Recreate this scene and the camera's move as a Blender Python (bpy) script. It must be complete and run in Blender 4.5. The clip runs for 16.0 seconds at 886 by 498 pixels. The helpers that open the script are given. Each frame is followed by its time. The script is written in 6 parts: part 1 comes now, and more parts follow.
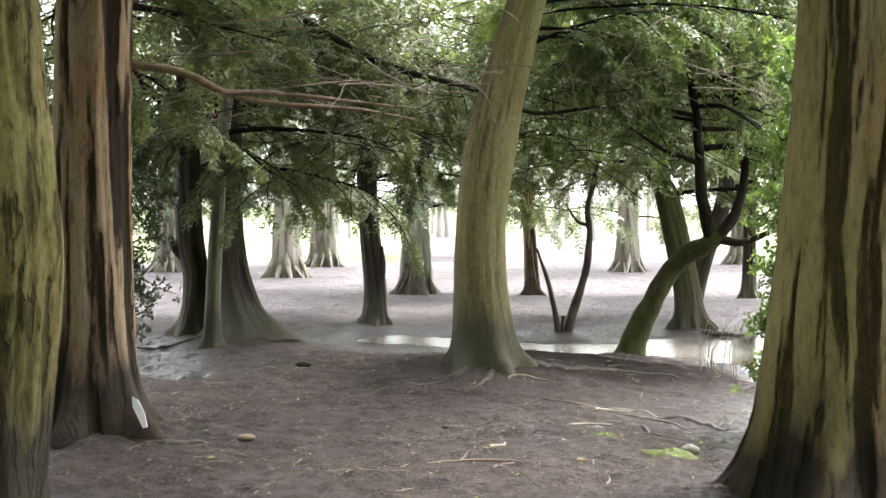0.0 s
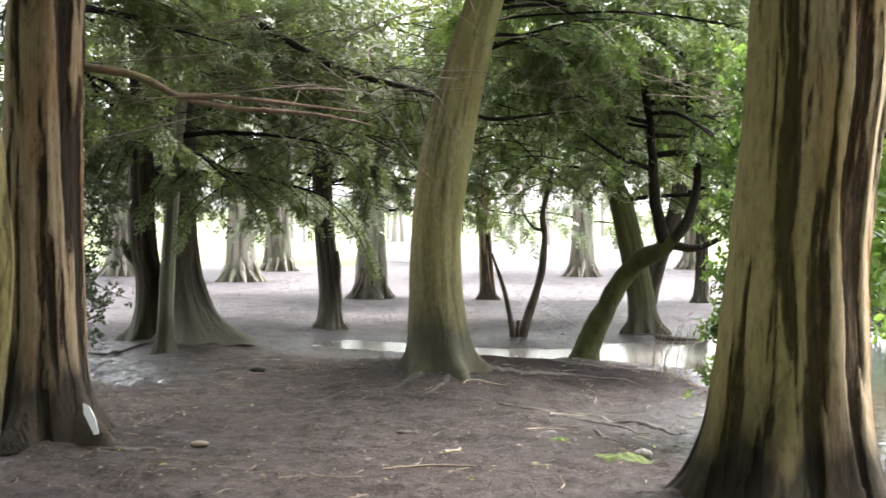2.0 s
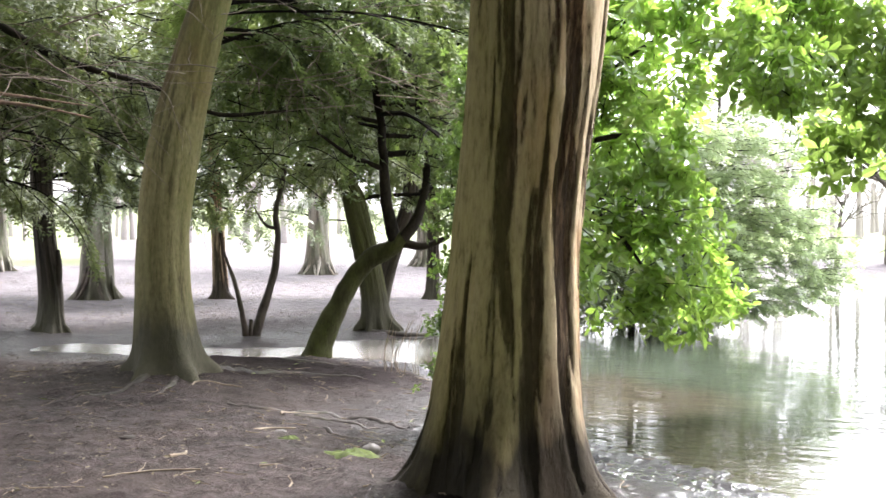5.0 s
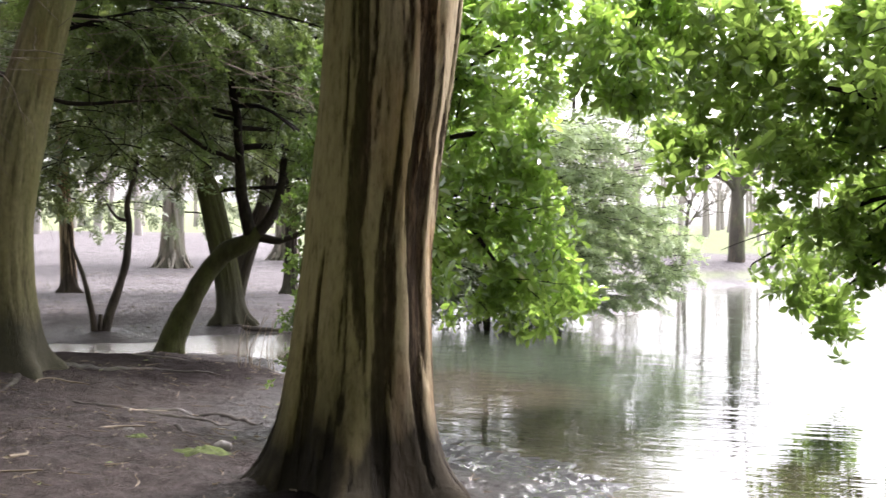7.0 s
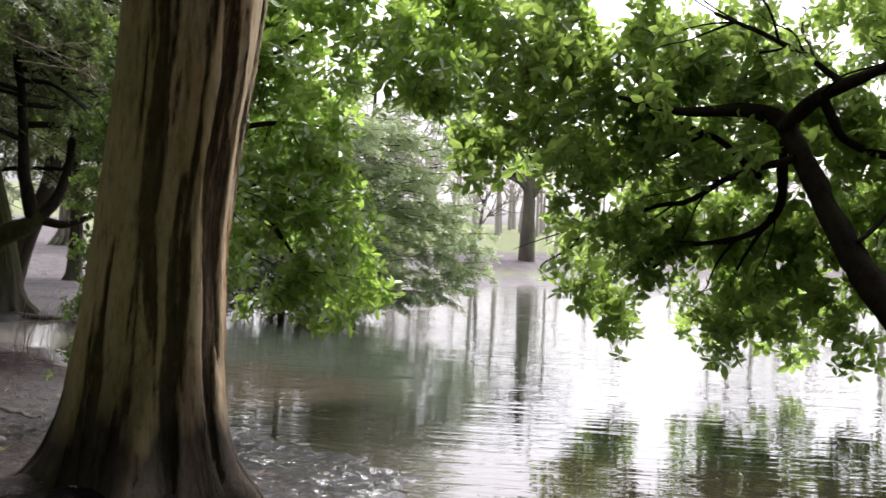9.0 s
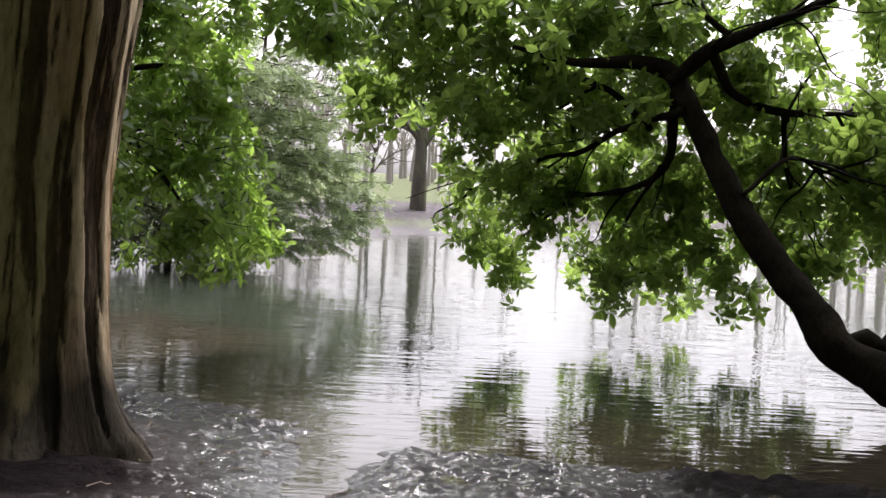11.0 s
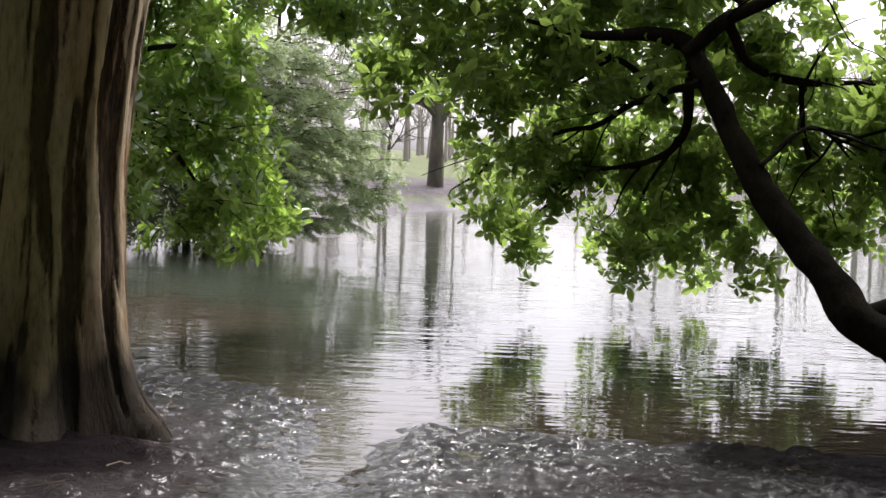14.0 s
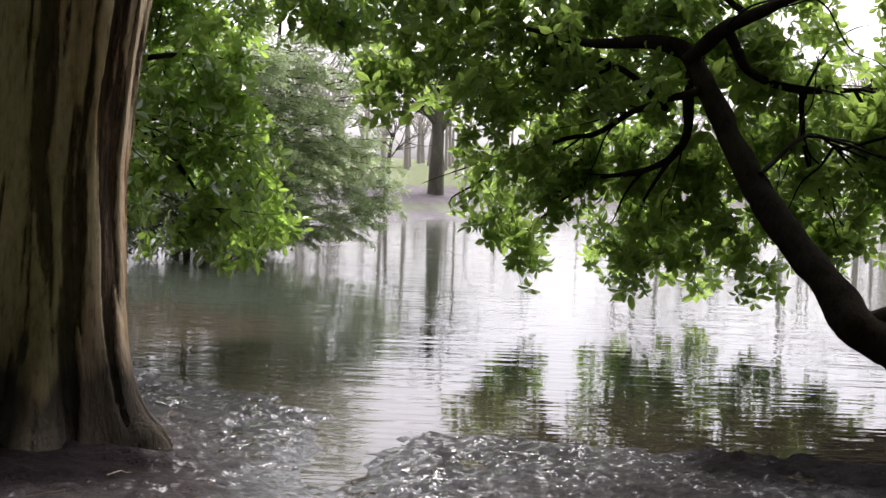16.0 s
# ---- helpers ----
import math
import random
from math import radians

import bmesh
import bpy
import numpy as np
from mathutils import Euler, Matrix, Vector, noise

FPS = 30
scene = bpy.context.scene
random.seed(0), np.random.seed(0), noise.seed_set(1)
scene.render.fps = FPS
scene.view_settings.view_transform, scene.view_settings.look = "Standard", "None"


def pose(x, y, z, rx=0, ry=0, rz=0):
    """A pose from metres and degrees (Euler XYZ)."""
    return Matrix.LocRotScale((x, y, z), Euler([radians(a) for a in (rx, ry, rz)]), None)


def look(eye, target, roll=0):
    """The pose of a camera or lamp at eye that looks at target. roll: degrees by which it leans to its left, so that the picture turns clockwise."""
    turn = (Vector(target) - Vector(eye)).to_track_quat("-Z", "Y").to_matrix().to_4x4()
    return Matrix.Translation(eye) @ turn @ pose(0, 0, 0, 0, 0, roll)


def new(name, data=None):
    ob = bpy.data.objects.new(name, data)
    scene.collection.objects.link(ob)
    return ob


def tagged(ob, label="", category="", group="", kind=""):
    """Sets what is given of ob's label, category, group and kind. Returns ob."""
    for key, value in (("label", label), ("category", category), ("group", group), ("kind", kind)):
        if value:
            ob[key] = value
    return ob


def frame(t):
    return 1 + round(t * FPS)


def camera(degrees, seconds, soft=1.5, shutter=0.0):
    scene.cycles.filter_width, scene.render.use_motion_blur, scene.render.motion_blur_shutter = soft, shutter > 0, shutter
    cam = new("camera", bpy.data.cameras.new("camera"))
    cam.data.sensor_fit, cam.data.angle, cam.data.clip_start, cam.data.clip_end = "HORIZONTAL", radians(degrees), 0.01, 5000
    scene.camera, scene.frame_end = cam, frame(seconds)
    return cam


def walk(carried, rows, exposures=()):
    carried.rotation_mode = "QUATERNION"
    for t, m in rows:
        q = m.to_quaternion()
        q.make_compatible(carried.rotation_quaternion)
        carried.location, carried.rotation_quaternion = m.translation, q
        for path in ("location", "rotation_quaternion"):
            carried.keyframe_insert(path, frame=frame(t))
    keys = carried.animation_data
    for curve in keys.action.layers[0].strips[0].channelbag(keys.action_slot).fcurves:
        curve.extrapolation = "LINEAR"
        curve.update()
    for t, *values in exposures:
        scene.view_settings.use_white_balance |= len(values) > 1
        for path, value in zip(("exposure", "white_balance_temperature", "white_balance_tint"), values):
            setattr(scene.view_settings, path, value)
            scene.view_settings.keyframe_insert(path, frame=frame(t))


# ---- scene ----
cam = camera(44, 16.0, soft=1.5, shutter=0.4)
PATH = [
    (0, pose(0.000, 0.000, 1.550, 89.00, -0.00, 0.00)),
    (0.5, pose(-0.001, -0.006, 1.552, 89.08, -0.15, -0.02)),
    (1, pose(-0.003, -0.015, 1.553, 89.16, -0.18, -0.13)),
    (1.5, pose(0.000, -0.022, 1.559, 89.19, -0.15, -0.28)),
    (2, pose(-0.000, -0.006, 1.558, 89.23, -0.18, -2.32)),
    (2.5, pose(-0.003, 0.008, 1.559, 89.24, -0.19, -4.87)),
    (3, pose(-0.001, 0.015, 1.559, 89.23, -0.20, -7.00)),
    (3.5, pose(0.006, 0.019, 1.557, 89.20, -0.19, -9.36)),
    (4, pose(0.005, 0.015, 1.553, 89.18, -0.55, -12.02)),
    (4.2, pose(0.015, 0.010, 1.551, 89.21, -0.64, -13.08)),
    (6.3, pose(0.086, -0.087, 1.581, 88.95, 0.31, -19.99)),
    (6.5, pose(0.089, -0.081, 1.577, 88.96, 0.08, -20.95)),
    (7, pose(0.085, -0.073, 1.576, 88.92, -0.80, -23.27)),
    (7.5, pose(0.092, -0.060, 1.572, 88.93, -1.20, -26.21)),
    (8, pose(0.084, -0.060, 1.573, 88.91, -1.88, -29.16)),
    (8.5, pose(0.075, -0.050, 1.573, 88.91, -2.55, -31.48)),
    (9, pose(0.078, -0.037, 1.575, 88.92, -2.85, -33.89)),
    (9.5, pose(0.076, -0.022, 1.574, 88.90, -3.18, -36.09)),
    (10, pose(0.079, 0.003, 1.576, 88.62, -3.51, -38.37)),
    (10.2, pose(0.085, 0.019, 1.577, 88.04, -3.50, -39.18)),
    (12.5, pose(0.145, 0.059, 1.575, 85.22, -2.84, -39.04)),
    (13, pose(0.141, 0.042, 1.575, 84.70, -2.51, -38.84)),
    (13.5, pose(0.136, 0.033, 1.577, 85.05, -2.41, -38.73)),
    (14, pose(0.138, 0.039, 1.577, 85.27, -2.53, -38.66)),
    (14.5, pose(0.139, 0.039, 1.578, 85.40, -2.51, -38.61)),
    (15, pose(0.141, 0.038, 1.578, 85.50, -2.40, -38.56)),
    (15.5, pose(0.138, 0.035, 1.579, 85.60, -2.33, -38.64)),
    (16, pose(0.140, 0.041, 1.579, 85.68, -2.42, -38.64)),
]
EXPOSURES = [(0.0, 3.2, 6420, 10), (4.0, 3.2, 6250, 13), (7.0, 2.4, 6350, 17), (9.0, 1.65, 6400, 18), (12.5, 1.38, 6400, 19), (16.0, 1.36, 6400, 19)]
walk(cam, PATH, EXPOSURES)

# ---------------------------------------------------------------- light
SUN_EL, SUN_AZ = radians(58), radians(60)
world = bpy.data.worlds.new("overcast_sky")
scene.world = world
world.use_nodes = True
wn, wl = world.node_tree.nodes, world.node_tree.links
sky = wn.new("ShaderNodeTexSky")
sky.sky_type = "NISHITA"
sky.sun_disc = False
sky.sun_elevation, sky.sun_rotation = SUN_EL, SUN_AZ
sky.air_density, sky.dust_density = 1.0, 4.0
grey = wn.new("ShaderNodeHueSaturation")          # cloud cover takes the blue out
grey.inputs["Saturation"].default_value = 0.12
wl.new(sky.outputs[0], grey.inputs["Color"])
bg = wn["Background"]
wl.new(grey.outputs[0], bg.inputs["Color"])
bg.inputs["Strength"].default_value = 0.15
sun_data = bpy.data.lights.new("sun", "SUN")
sun_data.energy, sun_data.angle, sun_data.color = 2.0, radians(25), (1.0, 0.97, 0.93)
sun = new("sun", sun_data)
sun.matrix_world = look((math.sin(SUN_AZ) * 60, math.cos(SUN_AZ) * 60, 60 * math.tan(SUN_EL)), (0, 0, 0))

# ---------------------------------------------------------------- materials


def material(name):
    m = bpy.data.materials.new(name)
    m.use_nodes = True
    n = m.node_tree.nodes
    return m, n, m.node_tree.links, n["Principled BSDF"]


def noise_node(n, l, coord, scale, detail=6.0, rough=0.6, stretch=(1, 1, 1)):
    mp = n.new("ShaderNodeMapping")
    mp.inputs["Scale"].default_value = stretch
    l.new(coord, mp.inputs["Vector"])
    t = n.new("ShaderNodeTexNoise")
    t.inputs["Scale"].default_value = scale
    t.inputs["Detail"].default_value = detail
    t.inputs["Roughness"].default_value = rough
    l.new(mp.outputs[0], t.inputs["Vector"])
    return t.outputs[0]


def ramp(n, l, fac, stops):
    r = n.new("ShaderNodeValToRGB")
    e = r.color_ramp.elements
    while len(e) < len(stops):
        e.new(0.5)
    for el, (p, c) in zip(e, stops):
        el.position = p
        el.color = (*c, 1) if len(c) == 3 else c
    l.new(fac, r.inputs[0])
    return r.outputs[0]


def blend(n, l, fac, a, b, mode="MIX"):
    m = n.new("ShaderNodeMix")
    m.data_type = "RGBA"
    m.blend_type = mode
    for sock, v in ((m.inputs[0], fac), (m.inputs[6], a), (m.inputs[7], b)):
        if isinstance(v, (int, float)):
            sock.default_value = v
        elif isinstance(v, tuple):
            sock.default_value = (*v, 1)
        else:
            l.new(v, sock)
    return m.outputs[2]


def bump(n, l, bsdf, height, strength, dist):
    b = n.new("ShaderNodeBump")
    b.inputs["Strength"].default_value = strength
    b.inputs["Distance"].default_value = dist
    l.new(height, b.inputs["Height"])
    l.new(b.outputs[0], bsdf.inputs["Normal"])


def bark(name, furrow, mid, ridge, moss, moss_amount, scale=1.0, stretch=0.12, relief=0.02, rough=0.85):
    """Bark from the ridge attribute and stretched grain, with algae in patches."""
    furrow, mid, ridge, moss = (tuple(0.78 * v for v in q) for q in (furrow, mid, ridge, moss))
    m, n, l, b = material(name)
    co = n.new("ShaderNodeTexCoord").outputs["Object"]
    at = n.new("ShaderNodeAttribute")
    at.attribute_name = "ridge"
    grain = noise_node(n, l, co, 22 * scale, 8, 0.65, (1, 1, stretch))
    fine = noise_node(n, l, co, 70 * scale, 4, 0.6, (1, 1, stretch * 1.5))
    add = n.new("ShaderNodeMath")
    add.operation = "MULTIPLY_ADD"
    l.new(grain, add.inputs[0])
    add.inputs[1].default_value = 0.7
    sub = n.new("ShaderNodeMath")
    sub.operation = "MULTIPLY_ADD"
    l.new(at.outputs["Fac"], sub.inputs[0])
    sub.inputs[1].default_value = 0.95
    sub.inputs[2].default_value = -0.36
    l.new(sub.outputs[0], add.inputs[2])
    col = ramp(n, l, add.outputs[0], [(0.22, furrow), (0.36, mid), (0.50, tuple(0.5 * (p + q) for p, q in zip(mid, ridge))), (0.66, ridge)])
    tint = noise_node(n, l, co, 3.5, 3, 0.5, (1, 1, 0.35))
    col = blend(n, l, ramp(n, l, tint, [(0.52, (0, 0, 0)), (0.70, (0.55, 0.55, 0.55))]), col, tuple(v * w for v, w in zip(mid, (1.2, 1.0, 0.82))))
    mott = noise_node(n, l, co, 26, 6, 0.7, (1, 1, 0.6))
    col = blend(n, l, 0.75, col, ramp(n, l, mott, [(0.30, (0.35, 0.35, 0.35)), (0.55, (0.82, 0.82, 0.82)), (0.75, (1, 1, 1))]), "MULTIPLY")
    big = noise_node(n, l, co, 2.2, 4, 0.6, (1, 1, 0.45))
    col = blend(n, l, ramp(n, l, big, [(0.42, (0, 0, 0)), (0.75 , (1, 1, 1))]), col, blend(n, l, 0.35, col, mid))
    patch = noise_node(n, l, co, 1.6, 5, 0.65, (1, 1, 0.5))
    mk = ramp(n, l, patch, [(0.62 - 0.3 * moss_amount, (0, 0, 0)), (0.80 - 0.2 * moss_amount, (1, 1, 1))])
    mg = n.new("ShaderNodeMath")
    mg.operation = "MULTIPLY"
    l.new(mk, mg.inputs[0])
    l.new(ramp(n, l, fine, [(0.3, (0.25, 0.25, 0.25)), (0.6, (1, 1, 1))]), mg.inputs[1])
    mg2 = n.new("ShaderNodeMath")
    mg2.operation = "MULTIPLY"
    l.new(mg.outputs[0], mg2.inputs[0])
    mg2.inputs[1].default_value = min(1.0, 0.35 + moss_amount)
    col = blend(n, l, mg2.outputs[0], col, moss)
    # Dark brown multiply on one side: the trunk's shadow side, put into the colour.
    al = n.new("ShaderNodeAttribute")
    al.attribute_name = "algae_shade"
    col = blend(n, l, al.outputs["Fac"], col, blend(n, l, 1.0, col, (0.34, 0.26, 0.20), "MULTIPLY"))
    soil_shade = n.new("ShaderNodeAttribute")
    soil_shade.attribute_name = "soil_shade"
    col = blend(n, l, soil_shade.outputs["Fac"], col, blend(n, l, mott, (0.035, 0.034, 0.022), (0.085, 0.078, 0.055)))
    l.new(col, b.inputs["Base Color"])
    b.inputs["Roughness"].default_value = rough
    b.inputs["Specular IOR Level"].default_value = 0.25
    both = n.new("ShaderNodeMath")
    both.operation = "MULTIPLY_ADD"
    l.new(fine, both.inputs[0])
    both.inputs[1].default_value = 0.4
    l.new(grain, both.inputs[2])
    bump(n, l, b, both.outputs[0], 0.9, relief)
    return m


def strip_bark(name, dark, brown, pale, algae_shade, scale=8.0, stretch=0.09, cut=0.5, relief=0.018, rust=(1.25, 0.85, 0.62)):
    """Bark that peels in long strips: sharp-edged pale plates over dark fibre, with algae and rusty patches."""
    m, n, l, b = material(name)
    co = n.new("ShaderNodeTexCoord").outputs["Object"]
    warp = noise_node(n, l, co, 2.4, 3, 0.5, (1, 1, 0.6))
    mv = n.new("ShaderNodeVectorMath")
    mv.operation = "MULTIPLY_ADD"
    cw = n.new("ShaderNodeCombineXYZ")
    l.new(warp, cw.inputs[0])
    l.new(warp, cw.inputs[1])
    l.new(cw.outputs[0], mv.inputs[0])
    mv.inputs[1].default_value = (0.22, -0.22, 0)
    l.new(co, mv.inputs[2])
    w = mv.outputs[0]
    plate = noise_node(n, l, w, scale, 7, 0.58, (1, 1, stretch))
    # Dark line at each plate's edge paints in the shadow it casts.
    col = ramp(n, l, plate, [(cut - 0.10, dark), (cut - 0.05, brown), (cut - 0.022, tuple(0.7 * v for v in brown)), (cut - 0.005, tuple(0.3 * v for v in brown)), (cut + 0.010, tuple(0.78 * v for v in pale)), (cut + 0.12, pale)])
    fibre = noise_node(n, l, w, 55, 8, 0.78, (1, 1, 0.07))
    col = blend(n, l, 0.85, col, ramp(n, l, fibre, [(0.34, (0.45, 0.42, 0.39)), (0.50, (0.88, 0.86, 0.86)), (0.72, (1, 1, 1))]), "MULTIPLY")
    crack = noise_node(n, l, co, 30, 7, 0.72, (1, 1, 0.45))
    col = blend(n, l, 0.8, col, ramp(n, l, crack, [(0.36, (0.42, 0.39, 0.36)), (0.48, (0.92, 0.88, 0.88)), (0.7, (1, 1, 1))]), "MULTIPLY")
    patch = noise_node(n, l, co, 2.6, 4, 0.6, (1, 1, 0.4))
    col = blend(n, l, ramp(n, l, patch, [(0.50, (0, 0, 0)), (0.62, (0.9, 0.9, 0.9))]), col, blend(n, l, 1.0, col, tuple(0.72 * v for v in rust), "MULTIPLY"))
    at = n.new("ShaderNodeAttribute")
    at.attribute_name = "ridge"
    col = blend(n, l, 0.9, col, ramp(n, l, at.outputs["Fac"], [(0.08, (0.42, 0.40, 0.37)), (0.28, (1, 1, 1))]), "MULTIPLY")
    al = n.new("ShaderNodeAttribute")
    al.attribute_name = "algae_shade"
    green = blend(n, l, ramp(n, l, plate, [(cut - 0.06, (0, 0, 0)), (cut + 0.1, (1, 1, 1))]), tuple(0.35 * v for v in algae_shade), algae_shade)
    green = blend(n, l, 0.8, green, ramp(n, l, crack, [(0.32, (0.35, 0.35, 0.30)), (0.6, (1, 1, 1))]), "MULTIPLY")
    col = blend(n, l, al.outputs["Fac"], col, green)
    soil_shade = n.new("ShaderNodeAttribute")
    soil_shade.attribute_name = "soil_shade"
    col = blend(n, l, soil_shade.outputs["Fac"], col, blend(n, l, crack, (0.022, 0.020, 0.014), (0.065, 0.058, 0.045)))
    l.new(col, b.inputs["Base Color"])
    b.inputs["Roughness"].default_value = 0.88
    b.inputs["Specular IOR Level"].default_value = 0.15
    step = ramp(n, l, plate, [(cut - 0.03, (0, 0, 0)), (cut + 0.02, (1, 1, 1))])
    h1 = n.new("ShaderNodeMath")
    h1.operation = "MULTIPLY_ADD"
    l.new(fibre, h1.inputs[0])
    h1.inputs[1].default_value = 0.35
    l.new(step, h1.inputs[2])
    h2 = n.new("ShaderNodeMath")
    h2.operation = "MULTIPLY_ADD"
    l.new(crack, h2.inputs[0])
    h2.inputs[1].default_value = 0.45
    l.new(h1.outputs[0], h2.inputs[2])
    bump(n, l, b, h2.outputs[0], 1.0, relief)
    return m


def striped_bark(name, furrow, brown, tan, pale, algae_shade, relief=0.02, mid=0.5):
    """Bark torn into long upright strips: pale wood between dark brown furrows, greened where it stays damp."""
    m, n, l, b = material(name)
    co = n.new("ShaderNodeTexCoord").outputs["Object"]
    at = n.new("ShaderNodeAttribute")
    at.attribute_name = "plate"
    ragged = noise_node(n, l, co, 17, 8, 0.68, (1, 1, 0.20))
    edge = n.new("ShaderNodeMath")
    edge.operation = "MULTIPLY_ADD"
    l.new(ragged, edge.inputs[0])
    edge.inputs[1].default_value = 1.5
    l.new(at.outputs["Fac"], edge.inputs[2])
    half = n.new("ShaderNodeMath")
    half.operation = "MULTIPLY_ADD"
    l.new(edge.outputs[0], half.inputs[0])
    half.inputs[1].default_value = 0.5
    half.inputs[2].default_value = -0.125
    k = half.outputs[0]
    # The dip to half brown draws an edge shadow beside the pale strips.
    col = ramp(n, l, k, [(mid - 0.15, furrow), (mid - 0.06, brown), (mid - 0.025, tuple(0.5 * v for v in brown)), (mid, tan), (mid + 0.16, pale)])
    fibre = noise_node(n, l, co, 60, 8, 0.75, (1, 1, 0.05))
    col = blend(n, l, 0.8, col, ramp(n, l, fibre, [(0.34, (0.50, 0.47, 0.44)), (0.50, (0.9, 0.88, 0.86)), (0.72, (1, 1, 1))]), "MULTIPLY")
    crack = noise_node(n, l, co, 26, 7, 0.72, (1, 1, 0.30))
    col = blend(n, l, 0.75, col, ramp(n, l, crack, [(0.36, (0.45, 0.41, 0.38)), (0.47, (0.95, 0.92, 0.9)), (0.7, (1, 1, 1))]), "MULTIPLY")
    patch = noise_node(n, l, co, 2.2, 4, 0.6, (1, 1, 0.35))
    col = blend(n, l, ramp(n, l, patch, [(0.50, (0, 0, 0)), (0.64, (0.8, 0.8, 0.8))]), col, blend(n, l, 1.0, col, (0.86, 0.66, 0.52), "MULTIPLY"))
    al = n.new("ShaderNodeAttribute")
    al.attribute_name = "algae_shade"
    green = blend(n, l, ramp(n, l, k, [(mid - 0.08, (0, 0, 0)), (mid + 0.1, (1, 1, 1))]), tuple(0.3 * v for v in algae_shade), algae_shade)
    green = blend(n, l, 0.8, green, ramp(n, l, crack, [(0.32, (0.40, 0.40, 0.34)), (0.6, (1, 1, 1))]), "MULTIPLY")
    col = blend(n, l, al.outputs["Fac"], col, green)
    # Foot taken almost to black: soil stain deepened to stand in for shade.
    soil_shade = n.new("ShaderNodeAttribute")
    soil_shade.attribute_name = "soil_shade"
    col = blend(n, l, soil_shade.outputs["Fac"], col, blend(n, l, crack, (0.012, 0.010, 0.008), (0.040, 0.034, 0.027)))
    l.new(col, b.inputs["Base Color"])
    b.inputs["Roughness"].default_value = 0.88
    b.inputs["Specular IOR Level"].default_value = 0.15
    h1 = n.new("ShaderNodeMath")
    h1.operation = "MULTIPLY_ADD"
    l.new(fibre, h1.inputs[0])
    h1.inputs[1].default_value = 0.35
    l.new(ramp(n, l, k, [(mid - 0.05, (0, 0, 0)), (mid + 0.03, (1, 1, 1))]), h1.inputs[2])
    h2 = n.new("ShaderNodeMath")
    h2.operation = "MULTIPLY_ADD"
    l.new(crack, h2.inputs[0])
    h2.inputs[1].default_value = 0.45
    l.new(h1.outputs[0], h2.inputs[2])
    bump(n, l, b, h2.outputs[0], 1.0, relief)
    return m


def leaf(name, dark, light, gloss, through_light, glow=(0.30, 0.42, 0.07), sheen=0.5, wax=0.0):
    m, n, l, b = material(name)
    geo = n.new("ShaderNodeNewGeometry")
    co = n.new("ShaderNodeTexCoord").outputs["Object"]
    patch = noise_node(n, l, co, 1.1, 3, 0.5)
    add = n.new("ShaderNodeMath")
    add.operation = "MULTIPLY_ADD"
    l.new(geo.outputs["Random Per Island"], add.inputs[0])
    add.inputs[1].default_value = 0.6
    l.new(patch, add.inputs[2])
    col = ramp(n, l, add.outputs[0], [(0.35, dark), (1.05, light)])
    l.new(col, b.inputs["Base Color"])
    b.inputs["Roughness"].default_value = gloss
    b.inputs["Specular IOR Level"].default_value = sheen
    b.inputs["Coat Weight"].default_value = wax
    b.inputs["Coat IOR"].default_value = 2.1
    b.inputs["Coat Roughness"].default_value = 0.18
    tr = n.new("ShaderNodeBsdfTranslucent")
    l.new(blend(n, l, 0.55, col, glow), tr.inputs["Color"])
    mix = n.new("ShaderNodeMixShader")
    mix.inputs[0].default_value = through_light
    l.new(b.outputs[0], mix.inputs[1])
    l.new(tr.outputs[0], mix.inputs[2])
    l.new(mix.outputs[0], n["Material Output"].inputs["Surface"])
    return m


M_BIG = striped_bark("bark_stripped", (0.070, 0.049, 0.033), (0.215, 0.155, 0.100), (0.37, 0.295, 0.19), (0.66, 0.545, 0.37), (0.36, 0.32, 0.115), 0.04, 0.43)
M_RED = striped_bark("bark_red_brown", (0.040, 0.030, 0.022), (0.105, 0.072, 0.048), (0.23, 0.165, 0.108), (0.42, 0.325, 0.22), (0.20, 0.185, 0.075), 0.03)
M_GREENISH = strip_bark("bark_algae", (0.105, 0.080, 0.043), (0.20, 0.158, 0.084), (0.37, 0.30, 0.16), (0.28, 0.255, 0.09), 14.0, 0.16, 0.45, 0.026, (1.1, 0.95, 0.8))
M_SMOOTH = bark("bark_smooth_green_grey", (0.120, 0.106, 0.048), (0.265, 0.235, 0.108), (0.375, 0.335, 0.165), (0.185, 0.195, 0.065), 0.7, 2.4, 0.16, 0.014)
M_GREYTHIN = bark("bark_pale_grey_green", (0.20, 0.19, 0.14), (0.30, 0.29, 0.22), (0.40, 0.39, 0.31), (0.20, 0.23, 0.12), 0.4, 1.5, 0.2, 0.004)
M_DARK = bark("bark_dark_wet", (0.016, 0.012, 0.009), (0.048, 0.037, 0.028), (0.11, 0.088, 0.066), (0.07, 0.08, 0.03), 0.3, 0.8, 0.1, 0.018, 0.75)
M_MOSSY = bark("bark_mossy_dark", (0.014, 0.012, 0.007), (0.044, 0.040, 0.019), (0.095, 0.087, 0.040), (0.100, 0.112, 0.030), 0.85, 1.3, 0.15, 0.016, 0.9)
# Paler than near bark: haze over the far trees put into the colour.
M_PALE = bark("bark_far_hazed", (0.10, 0.088, 0.072), (0.26, 0.235, 0.195), (0.42, 0.39, 0.34), (0.18, 0.22, 0.10), 0.45, 0.5, 0.1, 0.03)
